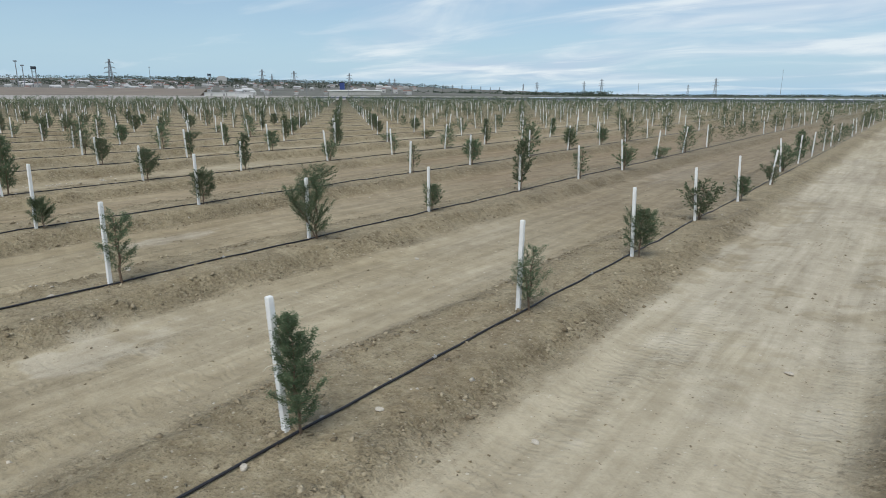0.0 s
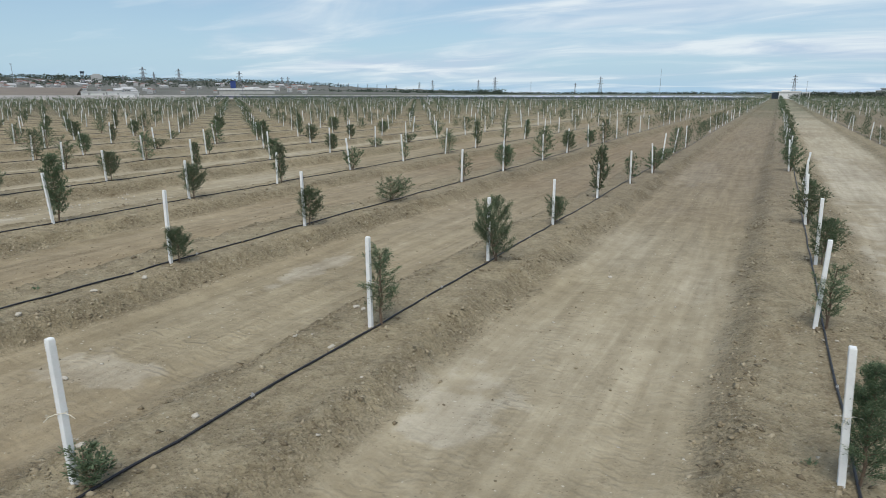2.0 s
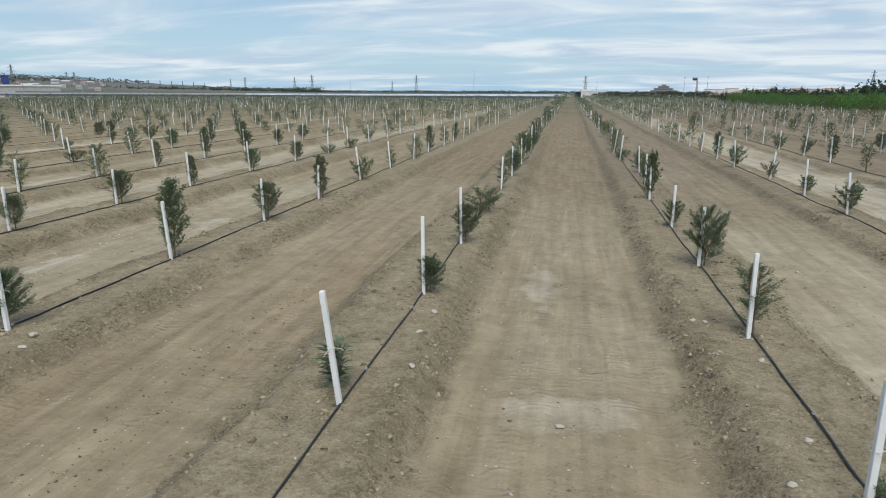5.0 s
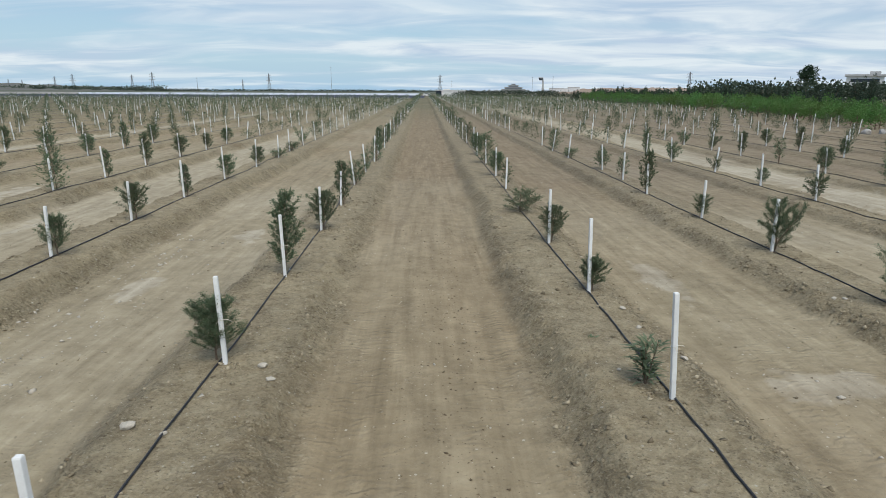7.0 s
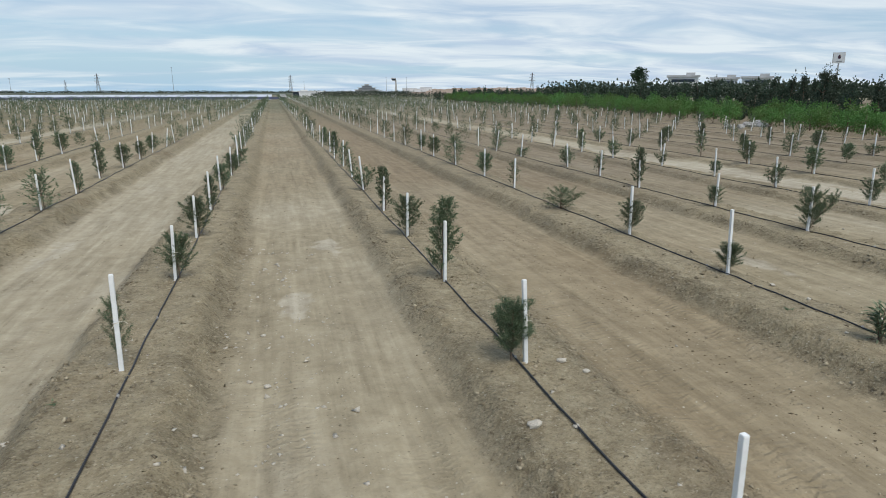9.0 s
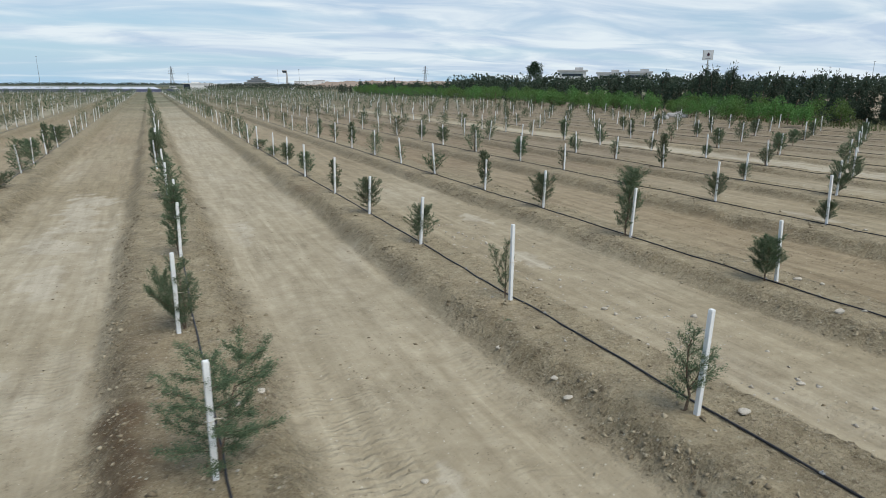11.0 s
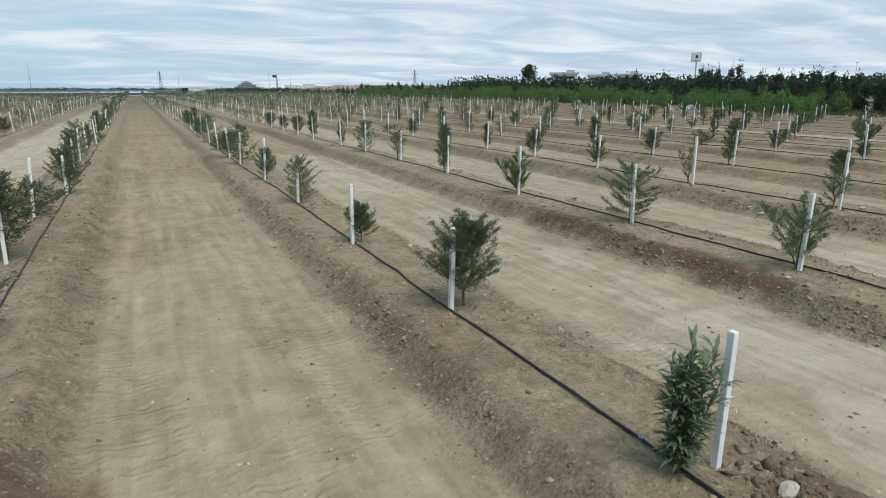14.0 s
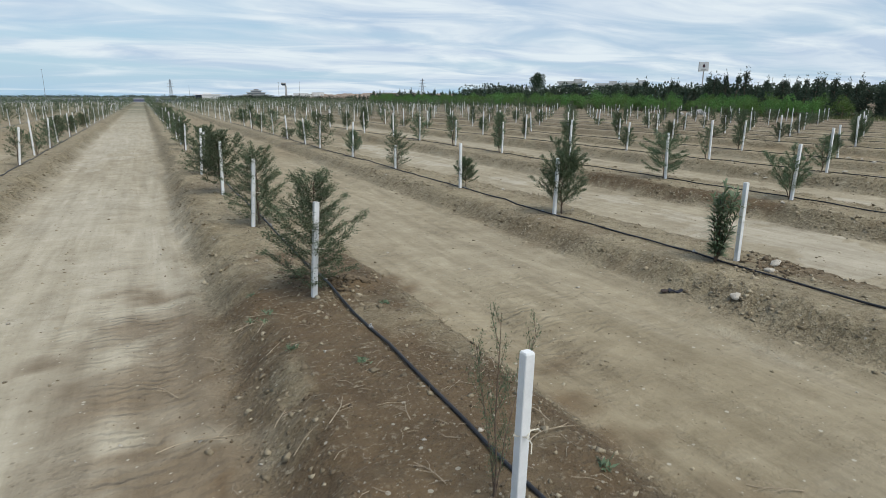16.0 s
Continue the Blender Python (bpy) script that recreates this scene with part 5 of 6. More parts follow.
def far_wood(name, az0, az1, dist, low, high, seed, step, label, material, rise=None, leaves=30, leaf=0.3):
    """Treetops far off: a mass of uneven leaf clumps."""
    rs = np.random.default_rng(seed)
    vs, fs = [], []
    az = az0
    while az < az1:
        d = dist * rs.uniform(0.95, 1.1)
        x, y = polar(az, d)
        h = rs.uniform(low, high)
        r = h * 0.5
        for k in range(leaves):
            q = rs.normal(size=3)
            q /= np.linalg.norm(q)
            e = q * 0.7 + rs.normal(size=3) * 0.6
            blade(vs, fs, np.array((x, y, h * 0.5 + (rise(az, d) if rise else 0.0))) + q * np.array((r * 1.3, r * 1.3, h * 0.42)) * rs.uniform(0.3, 1), e / np.linalg.norm(e), h * leaf, h * leaf * 0.36, rs)
        az += step * rs.uniform(0.6, 1.4)
    tagged(part(name, (vs, fs), material), label, "trees", kind="stuff")


# greyer green for far trees: distance haze put into the leaf colour
HAZY_LEAF = foliage("far_hazy_leaves", (0.035, 0.05, 0.038), (0.055, 0.075, 0.05), (0.08, 0.10, 0.065), 0.05)
far_wood("distant_trees", -24, 12, 900, 3.0, 5.2, 1, 0.07, "thin dark line of distant trees on the horizon", HAZY_LEAF)
far_wood("distant_trees", -50, -22, 1150, 6, 11, 2, 0.1, "dark belt of distant trees below the hills", HAZY_LEAF)
far_wood("distant_trees", 3, 24, 310, 1.9, 3.3, 3, 0.16, "dark low trees behind the far end of the rows", PINE_LEAF, None, 50, 0.2)
far_wood("distant_trees", 16, 34, 260, 2.8, 4.6, 4, 0.17, "dark trees beyond the far end of the hedge", PINE_LEAF, None, 50, 0.2)
far_wood("distant_trees", 24, 75, 190, 5.0, 6.8, 6, 0.2, "dark trees deep inside the pine wood", PINE_LEAF, None, 90, 0.14)

# ---- hills ----
HILL = plain("dry_hillside", (0.125, 0.125, 0.105), 0.95, vary=0.35, scale=0.012)
BROWN_HILL = plain("bare_brown_hill", (0.30, 0.225, 0.165), 0.95, vary=0.25, scale=0.02)


def hill(name, az0, az1, near, far, profile, material, label, seed):
    """A long rise whose skyline follows the profile, in degrees over the eye's level."""
    n, k = 160, 10
    vs, fs = [], []
    for a in range(n + 1):
        az = az0 + (az1 - az0) * a / n
        top = up(far, profile(az) + 0.035 * math.sin(az * 3.1 + seed) + 0.02 * math.sin(az * 11 + seed))
        for b in range(k + 1):
            s = b / k
            x, y = polar(az, near + (far - near) * s)
            vs.append((x, y, -0.6 + (top + 0.6) * s ** 0.8 + (2.0 * math.sin(az * 5 + 4 * s) * s * (1 - s))))
        x, y = polar(az, far * 1.2)
        vs.append((x, y, -1))
    for a in range(n):
        for b in range(k + 1):
            i = a * (k + 2) + b
            fs.append((i, i + 1, i + k + 3, i + k + 2))
    tagged(part(name, (vs, fs), material, smooth=True), label, "hill", kind="structure")


def west_line(az):
    return float(np.interp(az, (-95, -72, -64, -55, -46, -41, -37, -30, -24, -18), (0.9, 1.14, 1.2, 1.1, 0.98, 0.86, 0.62, 0.35, 0.15, -0.1)))


def east_line(az):
    return float(np.interp(az, (11, 13.5, 17, 21, 26, 34), (-0.1, 0.22, 0.34, 0.36, 0.3, -0.1)))


hill("backdrop_hill_west", -95, -18, 900, 2200, west_line, HILL, "low dry hills with a village along the horizon", 0)
hill("backdrop_hill_east", 11, 34, 700, 1300, east_line, BROWN_HILL, "low bare brown hill on the horizon", 2)


def west_z(az, dist):
    s = max(0.0, (dist - 900) / 1300)
    return -0.6 + (up(2200, west_line(az)) + 0.6) * s ** 0.8


for k, (a0, a1, d, lo, hi) in enumerate(((-76, -40, 2150, 6, 11), (-66, -54, 1950, 8, 14), (-76, -42, 1500, 5, 9), (-76, -45, 1250, 5, 8), (-60, -36, 1750, 6, 12))):
    far_wood("hillside_trees", a0, a1, d, lo, hi, 40 + k, 0.2, "dark trees among the houses on the hillside", HAZY_LEAF, west_z)
FIELD = plain("bare_brown_field", (0.20, 0.165, 0.13), 0.95, vary=0.2, scale=0.03)
PALE_FIELD = plain("grey_dust_field", (0.33, 0.31, 0.28), 0.95, vary=0.15, scale=0.03)


def strip(name, az0, az1, d0, d1, z, material, label):
    """A flat stretch of land a little over the plain, with a bank at its rim."""
    vs, fs = [], []
    n = 40
    for a in range(n + 1):
        az = az0 + (az1 - az0) * a / n
        for d, h in ((d0, -0.3), (d0 + 1, z[0]), (d1, z[1]), (d1 + 1, -0.3)):
            vs.append((*polar(az, d), h))
    for a in range(n):
        for b in range(3):
            i = a * 4 + b
            fs.append((i, i + 1, i + 5, i + 4))
    tagged(part(name, (vs, fs), material), label, "field", kind="structure")


strip("ground_brown_field", -95, -57, 500, 905, (1.4, 9.5), FIELD, "bare brown ploughed field rising to the village")
strip("ground_olive_field", -45, 2.5, 645, 880, (0.25, 1.6), plain("olive_green_field", (0.085, 0.095, 0.06), 0.95, vary=0.25, scale=0.02), "flat olive green field below the horizon")
strip("ground_grey_field", -95, -28, 300, 498, (-0.05, 1.2), PALE_FIELD, "flat grey dusty field beyond the plantation")

# ---- solar field and the pale sheet behind it ----
PANEL = plain("dark_blue_solar_glass", (0.045, 0.05, 0.085), 0.35, vary=0.2, scale=0.5)
STEEL = plain("galvanised_steel", (0.45, 0.46, 0.47), 0.5, 0.6, vary=0.15)
PALE_SHEET = plain("pale_plastic_sheet", (0.60, 0.63, 0.67), 0.45, vary=0.08, scale=0.05)


def solar_table():
    root = new("solar_table")
    bm = bmesh.new()
    box(bm, -4, 4, -0.75, 0.75, -0.02, 0.02)
    part("panel", bm, PANEL, root, "dark blue solar panel").matrix_basis = pose(0, 0, 0.55, 32, 0, 0)
    for lx in (-3.2, 0, 3.2):
        part("leg", boxed((lx - 0.04, lx + 0.04, -0.04, 0.04, -0.17, 0.55)), STEEL, root)
    return tagged(root, "low table of dark blue solar panels", "solar panel", "rows of solar panels")


first_table = solar_table()
first_table.matrix_basis = pose(-14, 236, 0)
for r in range(3):
    for k in range(32):
        if r or k:
            copy_thing(first_table, pose(-14 - 8.3 * k - 3 * r, 236 + 5.5 * r, 0.0))
sheet = bmesh.new()
box(sheet, -420, -15, 254, 640, -0.17, 0.38)
tagged(part("ground_sheeted_field", sheet, PALE_SHEET), "wide field covered with pale plastic sheeting", "field", kind="structure")


# ---- buildings ----
OLD_WALL = plain("weathered_white_plaster", (0.46, 0.46, 0.45), 0.85, vary=0.2, scale=0.3)
WHITE_WALL = plain("white_plaster", (0.74, 0.74, 0.73), 0.8, vary=0.08, scale=0.5)
GREY_WALL = plain("grey_concrete", (0.42, 0.42, 0.41), 0.85, vary=0.15, scale=0.4)
LATTICE = plain("weathered_lattice_steel", (0.26, 0.28, 0.30), 0.6, 0.3, vary=0.2)
DARK = plain("dark_glass_and_bay_shade", (0.03, 0.04, 0.055), 0.2, vary=0.3)
BLUE = plain("blue_cladding", (0.03, 0.06, 0.22), 0.5, vary=0.15, scale=0.2)
RED_ROOF = plain("red_tiles", (0.22, 0.125, 0.10), 0.85, vary=0.25, scale=0.4)
GREY_ROOF = plain("pale_roof_sheet", (0.52, 0.52, 0.52), 0.6, vary=0.15, scale=0.3)


def site_office():
    """The long white cabin at the end of the rows, with an open bay and a frame beside it."""
    root = new("site_cabin")
    root.matrix_basis = pose(2.0, 342, -0.17)
    part("wall", boxed((-2.6, 6.6, -2.5, 2.5, 0, 3.2)), WHITE_WALL, root)
    # the bay is a solid dark block: the shade inside is its colour
    part("bay", boxed((-5.6, -2.6, -2.3, 2.5, 0, 3.0)), DARK, root, "dark block standing for the shaded bay")
    part("roof", boxed((-6.2, 7.0, -2.9, 2.9, 3.2, 3.55)), WHITE_WALL, root)
    part("roof_unit", boxed((-1.6, 2.2, -1, 1, 3.55, 4.2)), WHITE_WALL, root)
    for k in range(4):
        x = 7.4 + 0.95 * k
        part("frame_post", boxed((x - 0.15, x + 0.15, -1.9, -1.6, 0, 2.9)), WHITE_WALL, root)
    part("frame_beam", boxed((7.1, 10.8, -1.95, -1.55, 2.9, 3.3)), WHITE_WALL, root)
    tagged(root, "long white site cabin with a dark block standing for the shaded bay", "cabin")


site_office()


def parked_van(x, y, turn, material):
    root = new("parked_van")
    root.matrix_basis = pose(x, y, -0.17, 0, 0, turn)
    bm = boxed((-2.2, 2.2, -0.85, 0.85, 0.35, 1.05))
    box(bm, -1.9, 1.1, -0.8, 0.8, 1.05, 1.75)
    bmesh.ops.bevel(bm, geom=bm.edges[:], offset=0.12, segments=2, affect="EDGES")
    part("body", bm, material, root)
    part("window", boxed((-1.7, 0.9, -0.83, 0.83, 1.2, 1.6)), DARK, root)
    for wx in (-1.4, 1.4):
        for wy in (-0.8, 0.8):
            b = bmesh.new()
            bmesh.ops.create_cone(b, cap_ends=True, segments=14, radius1=0.33, radius2=0.33, depth=0.2, matrix=pose(wx, wy, 0.33, 90, 0, 0))
            part("wheel", b, PIPE, root)
    tagged(root, "white van parked near the end of the rows", "van", "parked vans")


parked_van(-8.5, 338, 10, WHITE_WALL)
parked_van(*polar(9.3, 330), 80, WHITE_WALL)
parked_van(*polar(10.2, 335), 95, WHITE_WALL)


def house(kind):
    """A village house: walls, a hipped roof, dark windows."""
    w, d, h, roof = ((9, 8, 5.5, RED_ROOF), (14, 9, 6, GREY_ROOF), (10, 9, 8.5, RED_ROOF), (24, 12, 6, GREY_ROOF))[kind]
    root = new("village_house")
    part("wall", boxed((-w / 2, w / 2, -d / 2, d / 2, -3, h)), OLD_WALL, root)
    bm = bmesh.new()
    e = [bm.verts.new(p) for p in ((-w / 2 - 0.5, -d / 2 - 0.5, h), (w / 2 + 0.5, -d / 2 - 0.5, h), (w / 2 + 0.5, d / 2 + 0.5, h), (-w / 2 - 0.5, d / 2 + 0.5, h))]
    r = [bm.verts.new(p) for p in ((-w / 2 + 2.5, 0, h + 2.4), (w / 2 - 2.5, 0, h + 2.4))]
    for f in ((e[0], e[1], r[1], r[0]), (e[2], e[3], r[0], r[1]), (e[1], e[2], r[1]), (e[3], e[0], r[0]), (e[3], e[2], e[1], e[0])):
        bm.faces.new(f)
    part("roof", bm, roof, root)
    for k in range(int(w / 3)):
        part("window", boxed((-w / 2 + 1 + 3 * k, -w / 2 + 2.3 + 3 * k, -d / 2 - 0.06, -d / 2 + 0.02, 1.2, 2.8)), DARK, root)
    return tagged(root, ("white village house with a red tiled roof", "long white house under a pale sheet roof", "tall white house with a red tiled roof", "long white shed under a pale sheet roof")[kind], "house", "village houses on the hillside")


rnd = random.Random(12)
HOUSES = [house(k) for k in range(4)]
for n in range(190):
    az = rnd.uniform(-78, -39) if n > 60 else rnd.uniform(-72, -52)
    d = rnd.uniform(930, 1500)
    x, y = polar(az, d)
    k = rnd.choice((0, 0, 1, 2, 3))
    m = pose(x, y, west_z(az, d), 0, 0, -az + rnd.uniform(-25, 25)) @ Matrix.Scale(rnd.uniform(0.5, 0.75), 4)
    if n < 4:
        HOUSES[n].matrix_basis = m
    else:
        copy_thing(HOUSES[k], Matrix.Identity(4)).matrix_basis = m


def white_shed(az, dist, w, h, z=0.0):
    root = new("white_shed")
    root.matrix_basis = pose(*polar(az, dist), z, 0, 0, -az)
    part("wall", boxed((-w / 2, w / 2, -5, 5, -0.3, h)), WHITE_WALL, root)
    part("roof", boxed((-w / 2 - 0.5, w / 2 + 0.5, -5.5, 5.5, h, h + 0.5)), GREY_ROOF, root)
    part("door", boxed((w * 0.28, w * 0.28 + 1.4, -5.06, -4.98, -0.3, h * 0.7)), GREY_WALL, root)
    tagged(root, "low white shed at the foot of the hills", "shed", "low white sheds")


white_shed(-52.85, 360, 8.5, 2.6)
for az, w in ((-55.5, 10), (-56.4, 6), (-54.4, 8)):
    white_shed(az, 520, w, 2.4, 1.0)


def long_hall():
    """A long white hall with a raised middle, and a blue tower behind it."""
    root = new("long_hall")
    root.matrix_basis = pose(*polar(-44.4, 900), 5.0, 0, 0, 44.4)
    part("wall", boxed((-36, 36, -6, 6, -5, 2.2)), GREY_WALL, root)
    part("roof", boxed((-38, 38, -7, 7, 2.2, 4.0)), WHITE_WALL, root)
    part("raised_roof", boxed((-3, 8, -6, 6, 4.0, 5.4)), WHITE_WALL, root)
    tagged(root, "long low hall with a white roof", "hall")
    root = new("blue_tower")
    root.matrix_basis = pose(*polar(-45.55, 930), 5.0, 0, 0, 45)
    part("wall", boxed((-3.5, 3.5, -3.5, 3.5, -5, 14)), BLUE, root)
    part("roof", boxed((-3.9, 3.9, -3.9, 3.9, 14, 15)), DARK, root)
    tagged(root, "square dark blue clad tower beside the hall", "tower")


long_hall()


def factory(az, dist, w, z0, z1):
    root = new("white_factory")
    root.matrix_basis = pose(*polar(az, dist), 0, 0, 0, -az)
    part("wall", boxed((-w / 2, w / 2, -10, 10, 0, z1 - 1)), WHITE_WALL, root)
    part("roof", boxed((-w / 2 - 1, w / 2 + 1, -11, 11, z1 - 1, z1)), GREY_ROOF, root)
    part("window", boxed((-w / 2 + 2, w / 2 - 2, -10.1, -9.95, z1 - 4, z1 - 2.4)), DARK, root, "long dark window band")
    part("roof_unit", boxed((w * 0.1, w * 0.1 + 5, -4, 4, z1, z1 + 1.6)), GREY_WALL, root)
    tagged(root, "long white factory building beyond the pines", "factory", "white factory buildings")


factory(35.4, 420, 17, 0, 12.4)
factory(38.6, 440, 15, 0, 11.4)
factory(41.0, 430, 16, 0, 11.6)


def road_sign(x, y):
    """A tall lit sign on a pole: a white board with a dark emblem and a grey line of unreadable writing."""
    root = new("tall_sign")
    root.matrix_basis = pose(x, y, 0, 0, 0, -47)
    part("pole", boxed((-0.35, 0.35, -0.35, 0.35, -0.2, 17)), GREY_WALL, root)
    part("board", boxed((-2.6, 2.6, -0.4, 0.4, 17, 22.4)), WHITE_WALL, root, "white sign board")
    part("side_panel", boxed((-3.0, -2.6, -0.4, 0.6, 17, 22.4)), GREY_WALL, root)
    bm = bmesh.new()
    pts = [(0.65 * math.cos(a) * (1 - 0.45 * math.sin(a)), 1.0 * math.sin(a)) for a in np.linspace(0, math.tau, 15)[:-1]]
    front, back = [bm.verts.new((px, -0.47, 20.2 + pz)) for px, pz in pts], [bm.verts.new((px, -0.4, 20.2 + pz)) for px, pz in pts]
    bm.faces.new(front)
    for k in range(14):
        bm.faces.new((front[k], back[k], back[(k + 1) % 14], front[(k + 1) % 14]))
    part("emblem", bm, plain("dark_red_emblem", (0.07, 0.03, 0.045), 0.6), root, "plain dark emblem")
    part("bar", boxed((-1.4, 1.4, -0.46, -0.4, 17.6, 18.2)), GREY_WALL, root, "grey bar of unreadable writing")
    tagged(root, "tall white sign board on a pole above the trees", "sign")


road_sign(271, 259)


def pagoda(az, dist):
    root = new("terminal_building")
    root.matrix_basis = pose(*polar(az, dist), 2, 0, 0, -az)
    # upper storeys in a lighter grey, the haze of distance put into the colour
    for w, z0, z1, mat in ((36, -2, 3.5, GREY_WALL), (26, 4.3, 6.5, LATTICE), (15, 7.3, 9.5, LATTICE), (6, 10.2, 11.5, LATTICE)):
        part("storey", boxed((-w / 2, w / 2, -w / 3, w / 3, z0, z1)), mat, root)
    for w, z in ((38, 3.5), (29, 6.5), (17, 9.5), (8, 11.5)):
        part("eave", boxed((-w / 2, w / 2, -w / 3 - 1, w / 3 + 1, z, z + 0.8)), GREY_WALL, root)
    tagged(root, "stepped dark terminal building with grey eaves", "building")


pagoda(8.1, 1000)


def control_tower(az, dist):
    """A tapering shaft that bends forward into a cab."""
    root = new("control_tower")
    root.matrix_basis = pose(*polar(az, dist), 0, 0, 0, -az)
    bm = bmesh.new()
    rings = []
    for z, x, w in ((-1, 0.5, 5.5), (6, 0.8, 3.6), (14, 1.0, 2.6), (20, 0.6, 2.6), (23, -0.4, 3.0), (24.5, -1.2, 3.0)):
        rings.append([bm.verts.new((x + sx * w / 2, sy * 1.6, z)) for sx, sy in ((-1, -1), (1, -1), (1, 1), (-1, 1))])
    for a, b in zip(rings, rings[1:]):
        for k in range(4):
            bm.faces.new((a[k], a[(k + 1) % 4], b[(k + 1) % 4], b[k]))
    bm.faces.new(rings[-1])
    part("shaft", bm, GREY_WALL, root)
    part("cab", boxed((-6.0, 0.5, -2.5, 2.5, 21.2, 23.6)), DARK, root, "dark glazed cab")
    part("cab_roof", boxed((-6.6, 1.0, -3, 3, 23.6, 25.0)), GREY_WALL, root)
    part("cab_floor", boxed((-5.2, 0.5, -2.2, 2.2, 20.3, 21.2)), GREY_WALL, root)
    tagged(root, "slim grey control tower with a leaning cab", "tower")


control_tower(10.65, 1050)
for az, w, h in ((11.9, 22, 5.5), (12.7, 14, 5.0), (13.4, 18, 7.0)):
    white_shed(az, 1000, w, h, 2)


# ---- pylons and masts ----
def pylon_mesh(arms):
    """A lattice tower of height 1: four legs, braces and arms."""
    bm = bmesh.new()
    def half(z):
        return 0.085 * (1 - z) ** 1.3 + 0.014
    levels = (0, 0.2, 0.38, 0.53, 0.66, 0.77, 0.87, 1.0)
    for sx, sy in ((1, 1), (1, -1), (-1, 1), (-1, -1)):
        for a, b in zip(levels, levels[1:]):
            beam(bm, (sx * half(a), sy * half(a), a), (sx * half(b), sy * half(b), b), 0.014)
    for a, b in zip(levels, levels[1:]):
        for s in (1, -1):
            beam(bm, (-half(a), s * half(a), a), (half(b), s * half(b), b), 0.008)
            beam(bm, (half(a), s * half(a), a), (-half(b), s * half(b), b), 0.008)
            beam(bm, (s * half(a), -half(a), a), (s * half(b), half(b), b), 0.008)
    for z, w in arms:
        for s in (1, -1):
            beam(bm, (0, 0, z), (s * w, 0, z + 0.005), 0.016)
            beam(bm, (0, 0, z + 0.05), (s * w, 0, z + 0.005), 0.010)
            beam(bm, (s * w, 0, z), (s * w, 0, z - 0.035), 0.012)
    me = bpy.data.meshes.new("lattice")
    bm.to_mesh(me)
    bm.free()
    me.materials.append(LATTICE)
    return me


PYLONS = [pylon_mesh(((0.62, 0.17), (0.76, 0.14), (0.9, 0.11))), pylon_mesh(((0.72, 0.12), (0.86, 0.12)))]


def pylon(az, el, dist, kind=0, turn=20):
    root = new("power_pylon")
    tall = up(dist, el)
    root.matrix_basis = pose(*polar(az, dist), 0, 0, 0, turn - az)
    share("lattice", PYLONS[kind], root, Matrix.Scale(tall, 4))
    tagged(root, "grey steel lattice power pylon far off", "pylon", "power pylons on the horizon")


for az, el, dist, kind in ((-64.4, 2.7, 1300, 0), (-52.7, 2.1, 1500, 0), (-51.9, 1.7, 1500, 1), (-50.0, 2.0, 1500, 0), (-54.2, 1.45, 1600, 1), (-45.2, 1.85, 1500, 0), (-41.7, 1.4, 1600, 0), (-41.2, 1.4, 1600, 0),
                           (-29.6, 1.0, 1500, 1), (-28.4, 1.15, 1500, 0), (-24.25, 1.2, 1400, 1), (-22.75, 1.4, 1400, 0), (-15.7, 0.9, 1500, 1), (-13.5, 1.42, 1300, 0), (1.5, 1.42, 1300, 0), (22.9, 1.65, 1150, 0)):
    pylon(az, el, dist, kind)
for k in range(9):
    pylon(-38.5 + 0.85 * k, 0.98 - 0.035 * k, 1500, k % 2, 70)


def mast(az, el, dist, w, label="slim grey mast standing far off", name="mast"):
    root = new(name)
    tall = up(dist, el)
    root.matrix_basis = pose(*polar(az, dist), 0, 0, 0, 0)
    bm = bmesh.new()
    bmesh.ops.create_cone(bm, cap_ends=True, segments=8, radius1=w * 0.6, radius2=w * 0.3, depth=tall, matrix=Matrix.Translation((0, 0, tall / 2)))
    part("pole", bm, LATTICE, root)
    part("head", boxed((-w * 1.6, w * 1.6, -w, w, tall - w, tall)), LATTICE, root)
    tagged(root, label, "mast", "masts on the horizon")


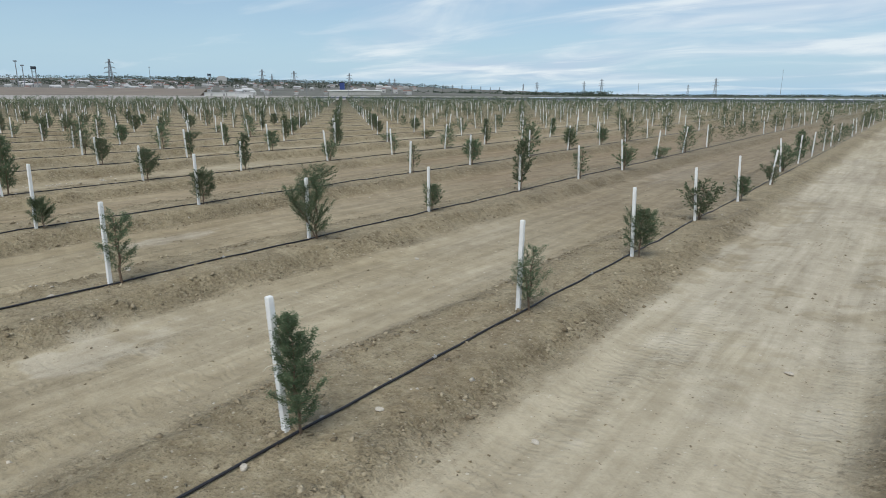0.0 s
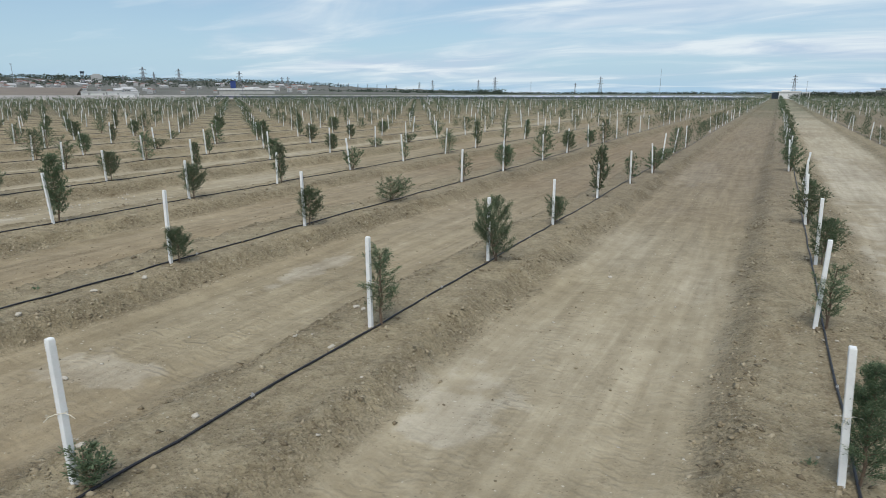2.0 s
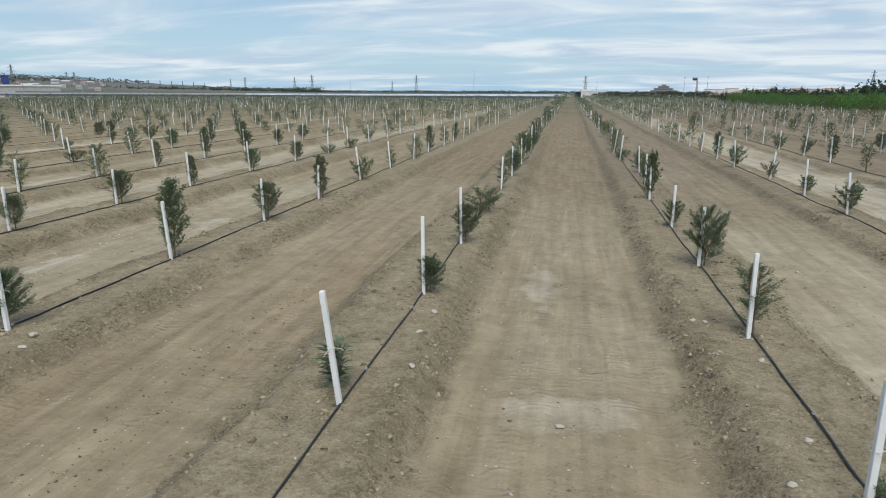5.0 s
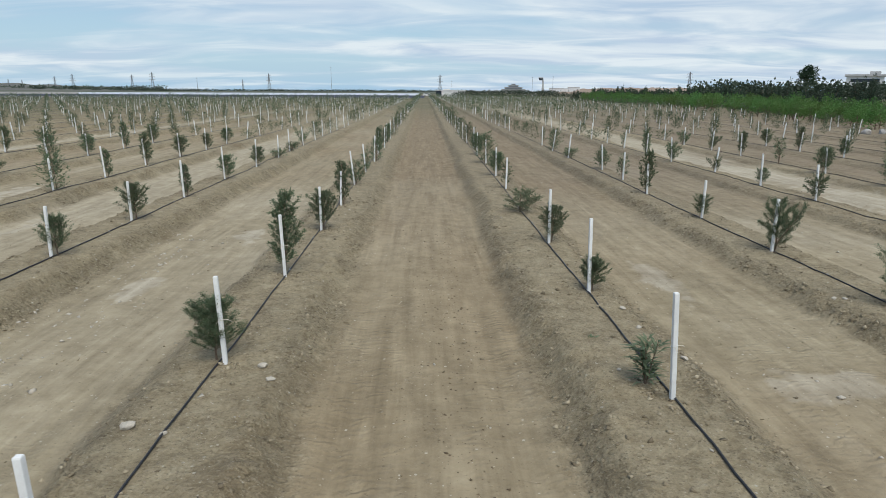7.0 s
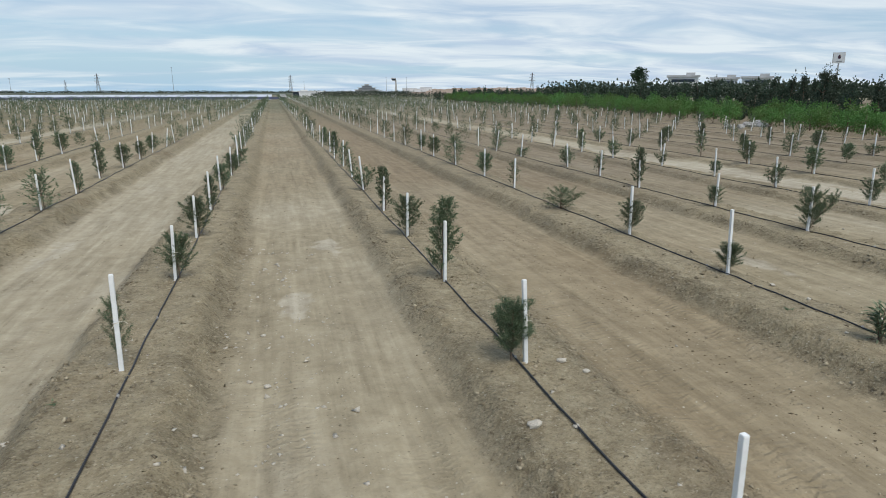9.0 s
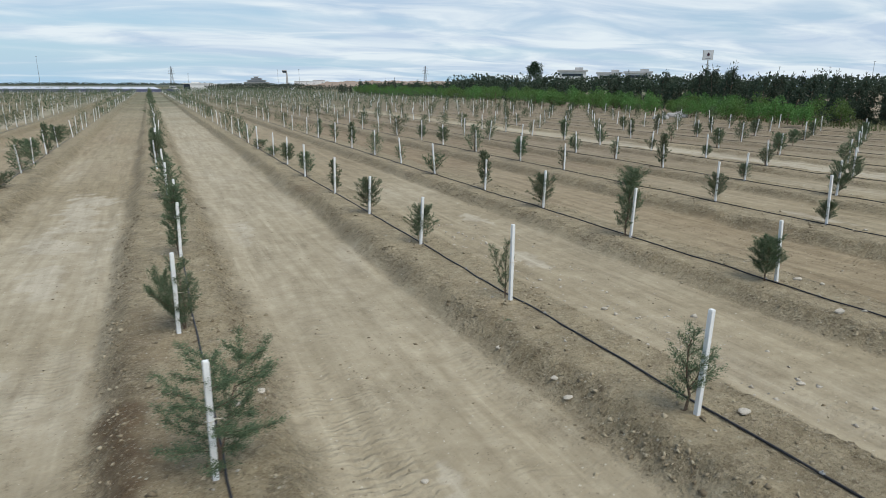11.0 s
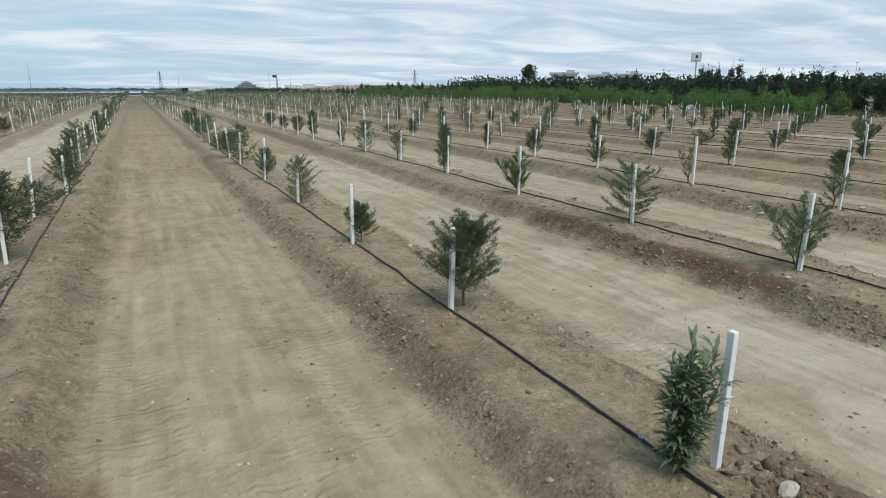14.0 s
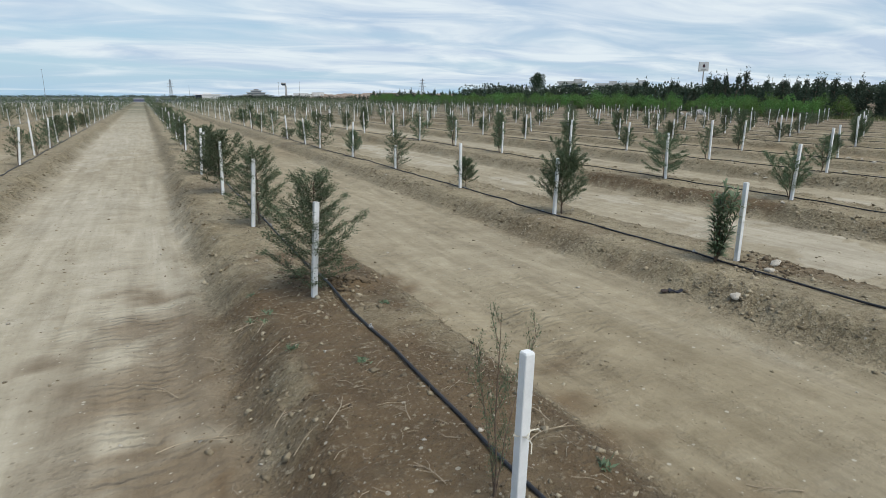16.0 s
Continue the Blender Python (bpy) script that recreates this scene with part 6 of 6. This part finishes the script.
for az, el, dist, w in ((-70.6, 2.4, 1100, 1.6), (-70.2, 2.1, 1100, 1.6), (-61.5, 2.15, 1200, 1.0), (-8.1, 2.0, 700, 0.35), (2.6, 0.9, 900, 0.4), (9.8, 1.25, 800, 0.4), (11.6, 1.3, 800, 0.4), (-48.0, 0.72, 500, 0.35), (-44.3, 0.74, 500, 0.35),
                        (-40.4, 0.76, 500, 0.35), (-19.3, 1.0, 900, 0.5), (51.9, 1.55, 420, 0.3), (55.4, 1.5, 430, 0.3), (53.6, 1.2, 430, 0.3), (58.2, 1.9, 420, 0.3), (31.0, 1.05, 420, 0.5)):
    mast(az, el, dist, w)


def derrick(az, el, dist, name, label):
    root = new(name)
    tall = up(dist, el)
    root.matrix_basis = pose(*polar(az, dist), 0, 0, 0, -az)
    for s in (-1, 1):
        for q in (-1, 1):
            bm = bmesh.new()
            beam(bm, (s * 3.2, q * 3.2, 0), (s * 2.2, q * 2.2, tall - 3), 1.1)
            part("leg", bm, LATTICE, root)
    for z in (0.45, 0.62, 0.8):
        part("deck", boxed((-3, 3, -3, 3, tall * z, tall * z + 0.8)), LATTICE, root)
    part("cabin", boxed((-3.6, 3.6, -3.6, 3.6, tall - 4, tall)), DARK, root)
    tagged(root, label, "tower")


derrick(-69.5, 2.0, 1100, "lookout_tower", "dark framed lookout tower on the hillside")
derrick(-57.0, 1.68, 1400, "water_tower", "dark framed water tower on the hilltop")

block = new("hill_block")
block.matrix_basis = pose(*polar(-56.1, 1700), 22, 0, 0, 56)
part("wall", boxed((-12, 12, -8, 8, -10, 22)), GREY_WALL, block)
part("side_wing", boxed((-20, -12, -8, 8, -10, 14)), GREY_WALL, block)
part("roof", boxed((-8, 8, -6, 6, 22, 25)), GREY_WALL, block)
tagged(block, "grey concrete block of flats on the hilltop", "building")


# ---- spoil heap beside the field ----
def heap():
    root = new("rubble_heap")
    root.matrix_basis = pose(24.4, 34.0, -0.17, 0, 0, 15)
    pale = plain("pale_concrete_rubble", (0.36, 0.35, 0.33), 0.9, vary=0.25, scale=3)
    rs = random.Random(2)
    for k, (x, y, r) in enumerate(((-0.5, 0, 0.75), (0.6, 0.1, 0.85), (1.6, 0, 0.5), (0.1, -0.5, 0.55), (-1.5, 0.1, 0.45), (-3.0, 0.2, 0.5))):
        part("boulder", pebble(20 + k, 0.75), pale, root).matrix_basis = pose(x, y, r * 0.3, rs.uniform(-20, 20), 0, rs.uniform(0, 360)) @ Matrix.Scale(r * 0.6, 4)
    tagged(root, "heap of pale rubble at the field edge", "rubble")


heap()
